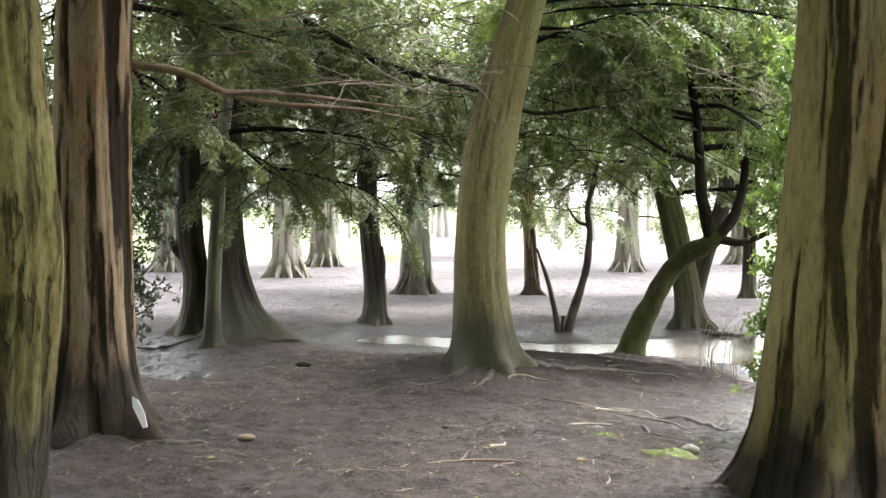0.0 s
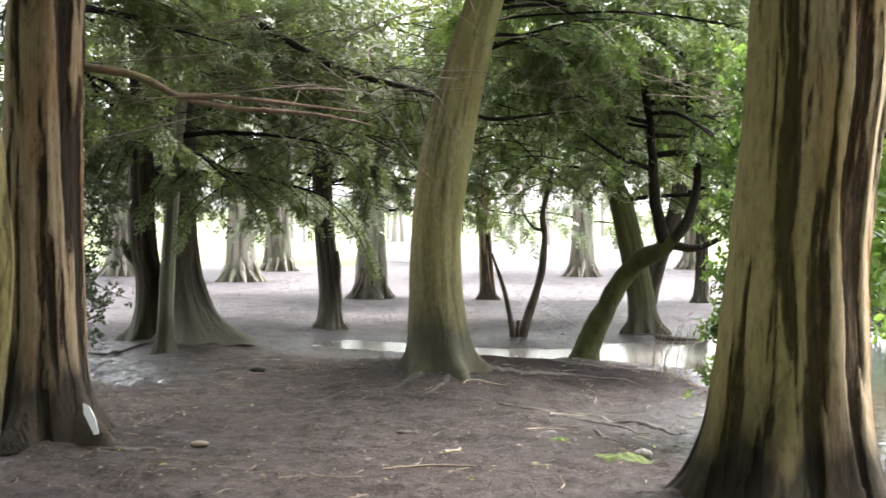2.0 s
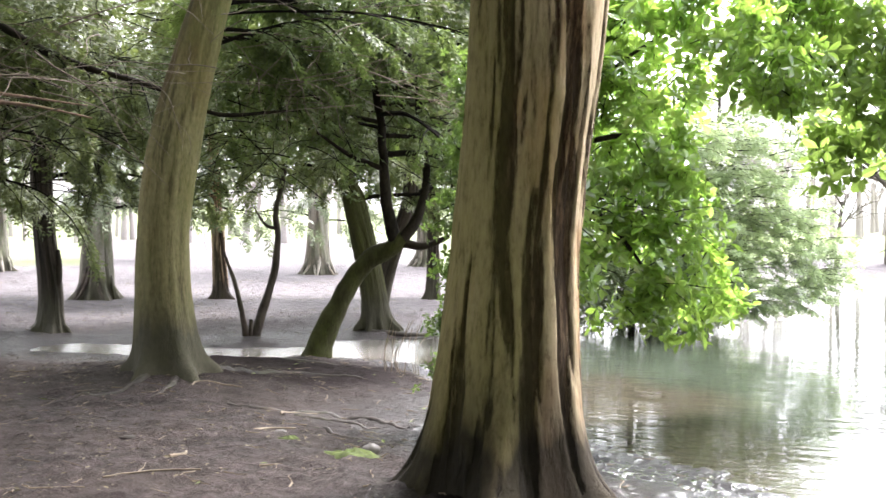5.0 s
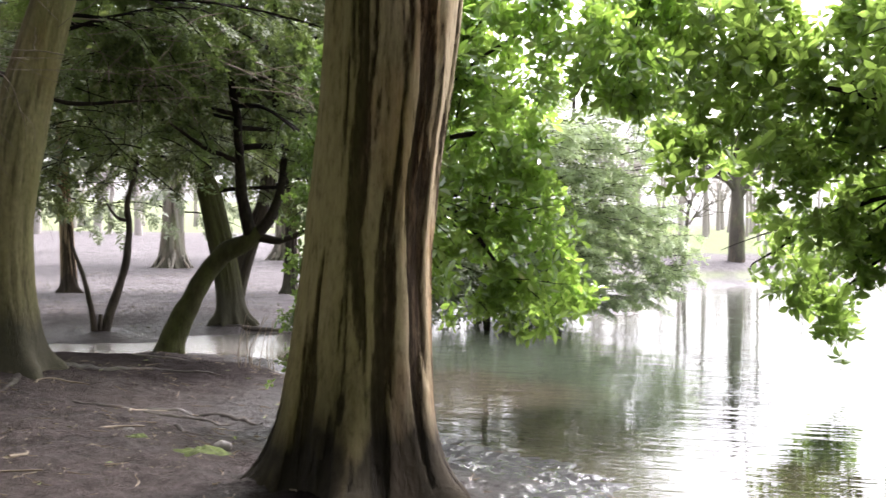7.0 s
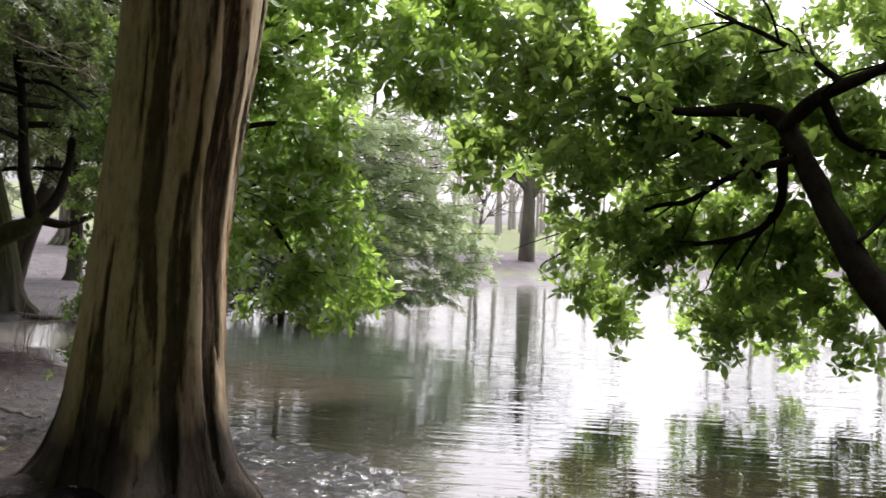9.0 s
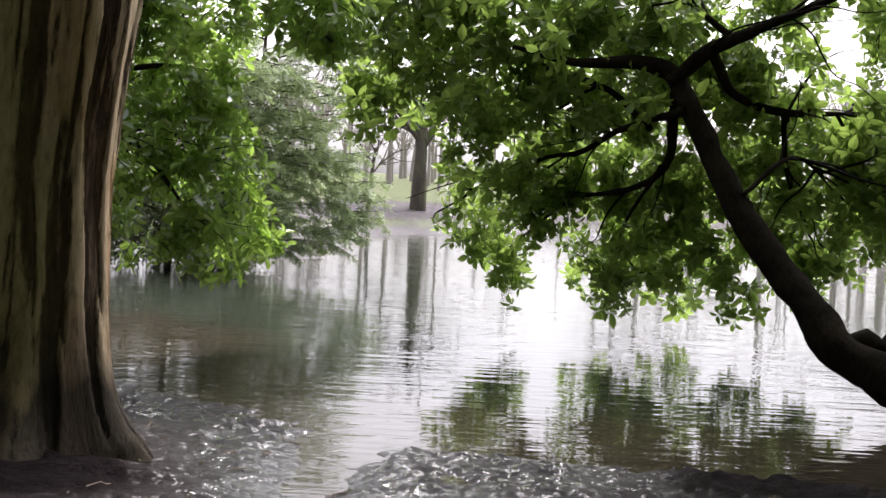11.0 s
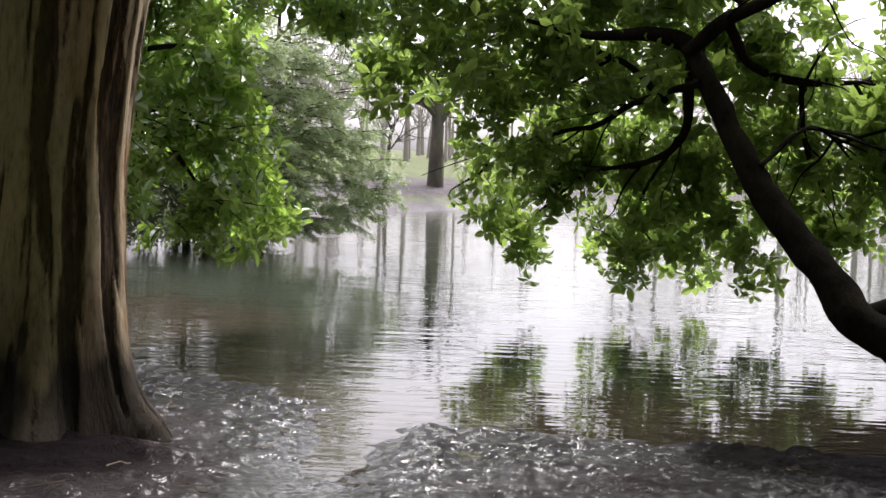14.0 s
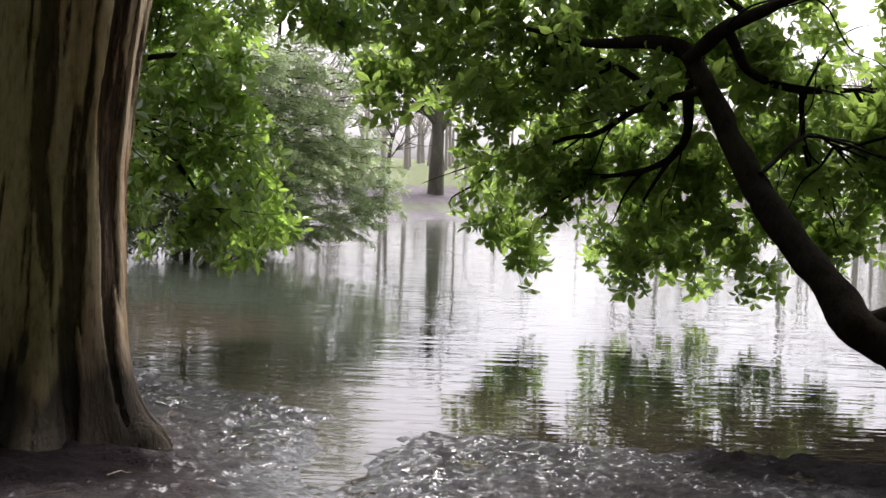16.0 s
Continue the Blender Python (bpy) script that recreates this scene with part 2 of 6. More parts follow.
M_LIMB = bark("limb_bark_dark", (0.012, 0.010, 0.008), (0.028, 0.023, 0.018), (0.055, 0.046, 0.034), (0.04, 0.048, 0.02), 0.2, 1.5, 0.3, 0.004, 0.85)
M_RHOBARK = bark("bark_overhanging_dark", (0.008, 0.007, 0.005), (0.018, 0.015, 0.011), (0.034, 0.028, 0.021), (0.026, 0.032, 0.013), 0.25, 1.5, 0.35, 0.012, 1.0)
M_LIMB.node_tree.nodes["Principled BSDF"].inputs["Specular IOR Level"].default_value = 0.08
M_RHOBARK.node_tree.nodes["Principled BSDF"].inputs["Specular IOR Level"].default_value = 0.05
M_DEADLIMB = bark("dead_limb_brown", (0.12, 0.075, 0.05), (0.24, 0.165, 0.115), (0.34, 0.25, 0.17), (0.20, 0.22, 0.07), 0.3, 1.5, 0.3, 0.004)
M_YEW = leaf("foliage_yew", (0.032, 0.044, 0.016), (0.108, 0.132, 0.045), 0.5, 0.45, (0.16, 0.205, 0.05))
M_YEWGREEN = leaf("foliage_yew_fresh", (0.032, 0.052, 0.016), (0.110, 0.155, 0.043), 0.5, 0.45, (0.17, 0.24, 0.05))
# Far crowns lightened and greyed to stand in for haze.
M_YEWPALE = leaf("foliage_far_hazed", (0.090, 0.115, 0.075), (0.18, 0.21, 0.135), 0.5, 0.42, (0.24, 0.29, 0.14))
M_LAUREL = leaf("foliage_laurel", (0.036, 0.072, 0.017), (0.240, 0.385, 0.085), 0.20, 0.52, (0.54, 0.80, 0.12), 0.9, 1.0)
M_RHODO = leaf("foliage_broadleaf_dark", (0.050, 0.080, 0.023), (0.170, 0.255, 0.064), 0.30, 0.52, (0.48, 0.68, 0.13))
M_FEATHER = leaf("foliage_feathery", (0.092, 0.140, 0.060), (0.310, 0.400, 0.190), 0.4, 0.45, (0.48, 0.60, 0.25))
M_HOLLY = leaf("foliage_small_shrub", (0.022, 0.036, 0.018), (0.060, 0.085, 0.036), 0.3, 0.4, (0.12, 0.17, 0.05))
M_IVY = leaf("foliage_ivy", (0.034, 0.064, 0.016), (0.110, 0.180, 0.040), 0.3, 0.42, (0.24, 0.38, 0.06))


def make_ground_material():
    m, n, l, b = material("mud_and_grass")
    geo = n.new("ShaderNodeNewGeometry")
    co = geo.outputs["Position"]
    at = n.new("ShaderNodeAttribute")
    at.attribute_name = "grass"
    wet_shade = n.new("ShaderNodeAttribute")
    wet_shade.attribute_name = "wet_shade"
    big = noise_node(n, l, co, 0.55, 5, 0.6)
    mid = noise_node(n, l, co, 5.0, 10, 0.72)
    fine = noise_node(n, l, co, 38.0, 6, 0.7)
    mud = ramp(n, l, mid, [(0.30, (0.034, 0.027, 0.025)), (0.50, (0.088, 0.072, 0.069)), (0.70, (0.165, 0.139, 0.135))])
    mud = blend(n, l, ramp(n, l, big, [(0.38, (0, 0, 0)), (0.66, (1, 1, 1))]), mud, (0.094, 0.075, 0.068))
    mud = blend(n, l, ramp(n, l, fine, [(0.57, (0, 0, 0)), (0.66, (0.85, 0.85, 0.85))]), mud, (0.19, 0.162, 0.145))
    mud = blend(n, l, ramp(n, l, fine, [(0.34, (0.9, 0.9, 0.9)), (0.43, (0, 0, 0))]), mud, (0.032, 0.025, 0.020))
    speck = noise_node(n, l, co, 95.0, 5, 0.75)
    mud = blend(n, l, 0.9, mud, ramp(n, l, speck, [(0.36, (0.35, 0.33, 0.32)), (0.5, (0.9, 0.9, 0.9)), (0.64, (1.0, 1.0, 1.0))]), "MULTIPLY")
    mud = blend(n, l, ramp(n, l, speck, [(0.63, (0, 0, 0)), (0.70, (0.7, 0.7, 0.7))]), mud, (0.24, 0.20, 0.165))
    dry = n.new("ShaderNodeAttribute")
    dry.attribute_name = "dry"
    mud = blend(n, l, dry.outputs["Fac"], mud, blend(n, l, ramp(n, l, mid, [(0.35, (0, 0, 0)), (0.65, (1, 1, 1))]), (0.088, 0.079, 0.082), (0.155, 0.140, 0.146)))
    patchy = noise_node(n, l, co, 1.5, 9, 0.7)
    mud = blend(n, l, 0.85, mud, ramp(n, l, patchy, [(0.34, (0.52, 0.50, 0.49)), (0.52, (0.95, 0.94, 0.94)), (0.68, (1.0, 1.0, 1.0))]), "MULTIPLY")
    # Colour of wet mud, used as well for shade painted on the ground.
    wet_shade_mud = blend(n, l, 1.0, mud, (0.165, 0.143, 0.168), "MULTIPLY")
    mud = blend(n, l, wet_shade.outputs["Fac"], mud, wet_shade_mud)
    gr = noise_node(n, l, co, 9.0, 6, 0.7)
    grass = ramp(n, l, gr, [(0.3, (0.11, 0.13, 0.065)), (0.7, (0.19, 0.215, 0.115))])
    l.new(blend(n, l, at.outputs["Fac"], mud, grass), b.inputs["Base Color"])
    puddle = noise_node(n, l, co, 15.0, 3, 0.6)
    shine = ramp(n, l, puddle, [(0.42, (0.22, 0.22, 0.22)), (0.60, (0.45, 0.45, 0.45))])
    shine_mask = ramp(n, l, puddle, [(0.47, (1.0, 1.0, 1.0)), (0.54, (0.0, 0.0, 0.0))])
    matte = n.new("ShaderNodeAttribute")
    matte.attribute_name = "matte"
    film = n.new("ShaderNodeAttribute")
    film.attribute_name = "film"
    r = blend(n, l, wet_shade.outputs["Fac"], (0.72, 0.72, 0.72), shine)
    r = blend(n, l, at.outputs["Fac"], r, (0.9, 0.9, 0.9))
    l.new(blend(n, l, wet_shade.outputs["Fac"], (0.1, 0.1, 0.1), blend(n, l, matte.outputs["Fac"], (0.45, 0.45, 0.45), (0.05, 0.05, 0.05))), b.inputs["Specular IOR Level"])
    gloss = blend(n, l, 1.0, blend(n, l, wet_shade.outputs["Fac"], (0, 0, 0), shine_mask), ramp(n, l, patchy, [(0.38, (0.45, 0.45, 0.45)), (0.52, (1, 1, 1))]), "MULTIPLY")
    gloss = blend(n, l, 1.0, gloss, blend(n, l, film.outputs["Fac"], (0, 0, 0), ramp(n, l, puddle, [(0.56, (1, 1, 1)), (0.70, (0, 0, 0))])), "LIGHTEN")
    l.new(blend(n, l, matte.outputs["Fac"], gloss, (0, 0, 0)), b.inputs["Coat Weight"])
    l.new(blend(n, l, matte.outputs["Fac"], r, (0.95, 0.95, 0.95)), b.inputs["Roughness"])
    b.inputs["Coat Roughness"].default_value = 0.05
    b.inputs["Coat IOR"].default_value = 1.6
    h = n.new("ShaderNodeMath")
    h.operation = "MULTIPLY_ADD"
    l.new(fine, h.inputs[0])
    h.inputs[1].default_value = 0.35
    l.new(mid, h.inputs[2])
    h3 = n.new("ShaderNodeMath")
    h3.operation = "MULTIPLY_ADD"
    l.new(speck, h3.inputs[0])
    h3.inputs[1].default_value = 0.16
    l.new(h.outputs[0], h3.inputs[2])
    bump(n, l, b, h3.outputs[0], 1.0, 0.12)
    ripple = noise_node(n, l, co, 33.0, 1.5, 0.4)
    cb = n.new("ShaderNodeBump")
    l.new(blend(n, l, film.outputs["Fac"], (0.8, 0.8, 0.8), (0.22, 0.22, 0.22)), cb.inputs["Strength"])
    cb.inputs["Distance"].default_value = 0.026
    l.new(ripple, cb.inputs["Height"])
    l.new(cb.outputs[0], b.inputs["Coat Normal"])
    return m


def make_water_material():
    m, n, l, b = material("pond_water")
    co = n.new("ShaderNodeNewGeometry").outputs["Position"]
    b.inputs["Base Color"].default_value = (0.075, 0.085, 0.055, 1)
    b.inputs["Roughness"].default_value = 0.03
    b.inputs["IOR"].default_value = 1.33
    b.inputs["Transmission Weight"].default_value = 0.0
    murk = noise_node(n, l, co, 0.25, 3, 0.5)
    shallow = n.new("ShaderNodeAttribute")
    shallow.attribute_name = "shallow"
    silt = n.new("ShaderNodeAttribute")
    silt.attribute_name = "silt"
    deep = ramp(n, l, murk, [(0.35, (0.024, 0.030, 0.021)), (0.65, (0.042, 0.052, 0.038))])
    l.new(blend(n, l, shallow.outputs["Fac"], deep, blend(n, l, silt.outputs["Fac"], (0.046, 0.036, 0.026), (0.20, 0.185, 0.17))), b.inputs["Base Color"])
    l.new(blend(n, l, silt.outputs["Fac"], (0.01, 0.01, 0.01), (0.30, 0.30, 0.30)), b.inputs["Roughness"])
    turn = n.new("ShaderNodeMapping")
    turn.inputs["Rotation"].default_value = (0, 0, radians(38))
    l.new(co, turn.inputs["Vector"])
    w = turn.outputs[0]
    swell = noise_node(n, l, w, 1.1, 2, 0.5, (0.45, 1.0, 1))
    chop = noise_node(n, l, w, 3.4, 3, 0.55, (0.40, 1.0, 1))
    calm = ramp(n, l, noise_node(n, l, co, 0.22, 2, 0.5), [(0.40, (0.25, 0.25, 0.25)), (0.62, (1, 1, 1))])
    k = n.new("ShaderNodeMath")
    k.operation = "MULTIPLY"
    l.new(chop, k.inputs[0])
    l.new(calm, k.inputs[1])
    h = n.new("ShaderNodeMath")
    h.operation = "MULTIPLY_ADD"
    l.new(k.outputs[0], h.inputs[0])
    h.inputs[1].default_value = 0.28
    l.new(swell, h.inputs[2])
    wave = noise_node(n, l, w, 7.5, 2, 0.5, (0.20, 1.0, 1))
    k2 = n.new("ShaderNodeMath")
    k2.operation = "MULTIPLY_ADD"
    l.new(wave, k2.inputs[0])
    k2.inputs[1].default_value = 0.42
    l.new(h.outputs[0], k2.inputs[2])
    bump(n, l, b, k2.outputs[0], 1.0, 0.013)
    return m


M_GROUND = make_ground_material()
M_WATER = make_water_material()


def plain(name, color, rough=0.7, vary=0.25):
    m, n, l, b = material(name)
    co = n.new("ShaderNodeTexCoord").outputs["Object"]
    f = noise_node(n, l, co, 18, 5, 0.65)
    dark = tuple(c * (1 - vary) for c in color)
    l.new(ramp(n, l, f, [(0.35, dark), (0.65, color)]), b.inputs["Base Color"])
    b.inputs["Roughness"].default_value = rough
    bump(n, l, b, f, 0.3, 0.004)
    return m


M_LITTER = leaf("fallen_leaves", (0.045, 0.032, 0.020), (0.130, 0.098, 0.054), 0.6, 0.08)
M_FRESH = leaf("fresh_fallen_leaves", (0.10, 0.13, 0.04), (0.22, 0.26, 0.08), 0.5, 0.2)
M_BARETWIG = plain("bare_twig_grey_brown", (0.17, 0.135, 0.10), 0.85)
M_TWIG = plain("dry_twig", (0.20, 0.155, 0.105))
M_MOSS = plain("green_moss", (0.085, 0.11, 0.026), 0.95, 0.6)
M_ROOT = bark("root_bark", (0.06, 0.05, 0.042), (0.15, 0.125, 0.11), (0.29, 0.25, 0.225), (0.12, 0.13, 0.06), 0.3, 1.4, 0.5, 0.008, 0.6)
M_STONE = plain("grey_stone", (0.18, 0.165, 0.155), 0.7, 0.4)
M_PLASTIC = plain("white_plastic", (0.85, 0.86, 0.90), 0.35, 0.05)

# ---------------------------------------------------------------- mesh helpers
rng = np.random.default_rng(7)


def hash3(i, j, k):
    h = np.sin(i * 127.1 + j * 311.7 + k * 74.7) * 43758.5453
    return h - np.floor(h)


def vnoise(x, y, z):
    """Value noise, 0 to 1, for arrays."""
    x, y, z = np.broadcast_arrays(np.asarray(x, float), np.asarray(y, float), np.asarray(z, float))
    i, j, k = np.floor(x), np.floor(y), np.floor(z)
    u, v, w = x - i, y - j, z - k
    u, v, w = u * u * (3 - 2 * u), v * v * (3 - 2 * v), w * w * (3 - 2 * w)
    out = 0
    for a in (0, 1):
        for b in (0, 1):
            for c in (0, 1):
                out = out + hash3(i + a, j + b, k + c) * (u if a else 1 - u) * (v if b else 1 - v) * (w if c else 1 - w)
    return out


def fbm(x, y, z, octaves=4):
    s, a, t = 0, 1, 0
    for o in range(octaves):
        s = s + a * vnoise(np.asarray(x) * 2 ** o + 17 * o, np.asarray(y) * 2 ** o, np.asarray(z) * 2 ** o)
        t += a
        a *= 0.5
    return s / t


def quads(name, V, Q, mat, parent=None, label="", smooth=False, attrs=None):
    """One mesh object of quads from arrays."""
    V, Q = np.asarray(V, np.float32), np.asarray(Q, np.int32)
    me = bpy.data.meshes.new(name)
    me.vertices.add(len(V))
    me.vertices.foreach_set("co", V.ravel())
    me.loops.add(len(Q) * 4)
    me.loops.foreach_set("vertex_index", Q.ravel())
    me.polygons.add(len(Q))
    me.polygons.foreach_set("loop_start", np.arange(len(Q), dtype=np.int32) * 4)
    me.polygons.foreach_set("loop_total", np.full(len(Q), 4, np.int32))
    me.polygons.foreach_set("use_smooth", np.full(len(Q), smooth))
    me.materials.append(mat)
    for key, val in (attrs or {}).items():
        me.attributes.new(key, "FLOAT", "POINT").data.foreach_set("value", np.asarray(val, np.float32))
    me.update(calc_edges=True)
    me.validate()
    ob = new(name, me)
    if parent:
        ob.parent = parent
        ob.matrix_parent_inverse = Matrix.Translation(parent.location).inverted()
    if label:
        tagged(ob, label)
    return ob


def thing(name, at, label, category, group=""):
    ob = new(name)
    ob.location = at
    ob.empty_display_size = 0.2
    return tagged(ob, label, category, group)


def smooth_path(pts, n):
    """n points on a smooth curve through pts."""
    p = np.asarray(pts, float)
    d = np.r_[0, np.cumsum(np.linalg.norm(np.diff(p, axis=0), axis=1))]
    e = np.vstack([2 * p[0] - p[1], p, 2 * p[-1] - p[-2]])
    s = np.linspace(0, d[-1], n)
    i = np.clip(np.searchsorted(d, s, "right") - 1, 0, len(p) - 2)
    u = ((s - d[i]) / (d[i + 1] - d[i]))[:, None]
    a, b, c, f = e[i], e[i + 1], e[i + 2], e[i + 3]
    return 0.5 * (2 * b + (c - a) * u + (2 * a - 5 * b + 4 * c - f) * u ** 2 + (3 * b - a - 3 * c + f) * u ** 3)


def tube(pts, radii, sides=6, knots=0.0):
    """Vertices and quads of a tapered limb."""
    p = np.asarray(pts, float)
    n = len(p)
    r = np.interp(np.linspace(0, 1, n), np.linspace(0, 1, len(radii)), radii)
    t = np.gradient(p, axis=0)
    t /= np.linalg.norm(t, axis=1)[:, None] + 1e-9
    ref = np.eye(3)[np.argmin(np.abs(t).max(axis=0))]
    s = np.cross(t, ref)
    s /= np.linalg.norm(s, axis=1)[:, None]
    u = np.cross(s, t)
    a = np.linspace(0, 2 * np.pi, sides, endpoint=False)
    rr = r[:, None] * np.ones(sides)
    if knots:
        q = 3.0 * knots * r[:, None]
        p = p + q * np.stack([fbm(p[:, 0] * 3.1 + 5, p[:, 1] * 3.1, p[:, 2] * 3.1, 2) - 0.5, fbm(p[:, 0] * 3.1, p[:, 1] * 3.1 + 9, p[:, 2] * 3.1, 2) - 0.5, fbm(p[:, 0] * 3.1, p[:, 1] * 3.1, p[:, 2] * 3.1 + 7, 2) - 0.5], 1) * np.minimum(1, np.arange(n) / 4)[:, None]
    if knots:
        rr = rr * (1 + knots * ((fbm(p[:, :1] * 6 + np.cos(a), p[:, 1:2] * 6 + np.sin(a), p[:, 2:] * 6, 2) - 0.5) * 2 + (vnoise(p[:, :1] * 4, p[:, 1:2] * 4, p[:, 2:] * 4) - 0.5)))
    V = p[:, None] + rr[..., None] * (np.cos(a)[None, :, None] * s[:, None] + np.sin(a)[None, :, None] * u[:, None])
    k = np.arange(n - 1)[:, None] * sides + np.arange(sides)
    k2 = np.arange(n - 1)[:, None] * sides + (np.arange(sides) + 1) % sides
    Q = np.stack([k, k2, k2 + sides, k + sides], -1).reshape(-1, 4)
    return V.reshape(-1, 3), Q


class Bag:
    """Collects pieces for one mesh."""

    def __init__(self):
        self.v, self.q, self.n = [], [], 0

    def add(self, vq):
        v, q = vq
        self.v.append(v)
        self.q.append(np.asarray(q) + self.n)
        self.n += len(v)

    def made(self, name, mat, parent=None, label="", smooth=False):
        if not self.v:
            return None
        ob = quads(name, np.vstack(self.v), np.vstack(self.q), mat, parent, label, smooth, None)
        return tagged(ob, kind="stuff") if name in ("twig_mass", "crown", "upper_crown", "hanging_foliage") else ob


def scatter(template, places, dirs, normals, sizes):
    """Copies of a small template (V, Q) with x along dirs and z along normals, as one (V, Q)."""
    tv, tq = template
    d = dirs / (np.linalg.norm(dirs, axis=1)[:, None] + 1e-9)
    s = np.cross(normals, d)
    s /= np.linalg.norm(s, axis=1)[:, None] + 1e-9
    u = np.cross(d, s)
    V = places[:, None] + sizes[:, None, None] * (tv[None, :, 0:1] * d[:, None] + tv[None, :, 1:2] * s[:, None] + tv[None, :, 2:3] * u[:, None])
    Q = tq[None] + (np.arange(len(places)) * len(tv))[:, None, None]
    return V.reshape(-1, 3), Q.reshape(-1, 4)


def blade(base, tip, width, sag=0.0):
    b, t = np.array(base, float), np.array(tip, float)
    m = b + (t - b) * 0.45
    m[2] += sag
    side = np.cross(t - b, (0, 0, 1))
    side = side / np.linalg.norm(side) * width / 2
    return [b, m + side, t, m - side]


def spray_template(pairs, width, seed=0):
    """A ragged evergreen spray one unit long: short leafy side shoots at uneven angles."""
    r = np.random.default_rng(60 + seed)
    V = []
    for i in range(2 * pairs):
        s = 0.05 + 0.88 * (i + r.uniform(-0.4, 0.4)) / (2 * pairs)
        side = -1 if i % 2 else 1
        reach = r.uniform(0.16, 0.42) * (1 - 0.45 * s)
        b = (s, 0, -0.12 * s * s)
        V += blade(b, (s + reach * r.uniform(0.3, 1.1), side * reach * r.uniform(0.6, 1.1), -0.12 * s * s + reach * r.uniform(-0.7, 0.4)), width * r.uniform(0.9, 1.7))
    V += blade((0.8, 0, -0.08), (1.08, 0.04, -0.18), width)
    V += [np.array(p) for p in ((0, 0.008, 0), (0, -0.008, 0), (0.95, -0.004, -0.11), (0.95, 0.004, -0.11))]
    V = np.array(V)
    return V, np.arange(len(V)).reshape(-1, 4)


SPRAY = spray_template(6, 0.085)
SPRAY_COARSE = spray_template(3, 0.20)
SPRAY_MID = spray_template(4, 0.12)


def whorl_template(count, width, lift, seed):
    """A rosette of leaves, each folded along its midrib."""
    r = np.random.default_rng(seed)
    V = []
    for i in range(count):
        a = 2 * np.pi * i / count + r.uniform(-0.35, 0.35)
        ln, up = r.uniform(0.6, 1.2), lift + r.uniform(-0.7, 0.6)
        d = np.array([up, math.cos(a), math.sin(a)])
        d /= np.linalg.norm(d)
        side = np.cross(d, (1.0, 0.15, 0.1))
        side /= np.linalg.norm(side)
        nrm = np.cross(side, d)
        w = width * r.uniform(0.85, 1.15)
        b, m1, m2, t = 0.06 * d, 0.42 * ln * d - 0.03 * nrm, 0.72 * ln * d - 0.05 * nrm, ln * d - 0.14 * nrm
        for s in (-1, 1):
            V += [b, m1 + s * side * w * 0.48 + nrm * 0.05, m2 + s * side * w * 0.46 + nrm * 0.03, t]
    V = np.array(V)
    return V, np.arange(len(V)).reshape(-1, 4)


WHORLS = [whorl_template(5, 0.44, 0.35, 1), whorl_template(4, 0.50, 0.8, 2), whorl_template(5, 0.40, 0.1, 3)]

# ---------------------------------------------------------------- ground and water
WATER_Z = -0.15
# the shore, from the near bank round the inlet and along the far bank
POND = np.array([(40, -22), (22, -8), (9.6, 1.6), (8.6, 2.6), (7.5, 3.0), (6.56, 3.46), (5.84, 4.1), (5.27, 4.55), (4.7, 5.25), (4.4, 5.75),
                 (4.26, 6.7), (4.1, 7.4), (3.75, 8.3), (3.55, 9.6), (3.6, 11.2), (3.6, 12.6), (3.8, 13.8), (2.9, 14.9), (1.4, 15.0), (0.2, 15.9), (-0.85, 16.9),
                 (-0.7, 17.5), (0.4, 16.75), (1.4, 16.35), (2.5, 16.4), (3.2, 17.1), (4.6, 17.3), (5.6, 18.2), (7.0, 18.8), (9.1, 19.6), (11.0, 19.1), (13.0, 19.3), (14.6, 21.5),
                 (16.0, 25.5), (20.3, 27.2), (28.8, 30.5), (38, 27), (48, 12), (52, -8), (46, -22)], float)


def shore_distance(x, y, poly):
    """Distance to the outline, negative inside."""
    x, y = np.asarray(x, float), np.asarray(y, float)
    best = np.full(x.shape, 1e9)
    inside = np.zeros(x.shape, bool)
    for (ax, ay), (bx, by) in zip(poly, np.roll(poly, -1, axis=0)):
        ex, ey = bx - ax, by - ay
        t = np.clip(((x - ax) * ex + (y - ay) * ey) / (ex * ex + ey * ey), 0, 1)
        best = np.minimum(best, np.hypot(x - ax - t * ex, y - ay - t * ey))
        inside ^= ((ay > y) != (by > y)) & (x < ex * (y - ay) / (ey + 1e-12) + ax)
    return np.where(inside, -best, best)


def seg_distance(x, y, pts):
    best = np.full(np.shape(x), 1e9)
    for (ax, ay), (bx, by) in zip(pts[:-1], pts[1:]):
        ex, ey = bx - ax, by - ay
        t = np.clip(((x - ax) * ex + (y - ay) * ey) / (ex * ex + ey * ey), 0, 1)
        best = np.minimum(best, np.hypot(x - ax - t * ex, y - ay - t * ey))
    return best


INLET = [(-0.7, 17.0), (0.5, 16.4), (2.0, 15.75), (3.4, 15.6)]
RILL = [(4.6, 6.2), (3.65, 5.3), (2.95, 4.55), (2.4, 4.0)]
TREE_FEET = [(2.2, 6.2, 0.8), (-2.58, 8.1, 0.6), (-2.42, 5.55, 0.6), (0.45, 11.2, 0.75), (-2.9, 15.5, 0.8), (2.3, 13.5, 0.5), (1.85, 17.3, 0.9), (4.03, 17.9, 0.7)]
PUDDLES = [(-3.2, 12.0, 0.45), (-3.6, 12.8, 0.6), (-3.9, 14.6, 0.5), (-2.7, 11.4, 0.25)]


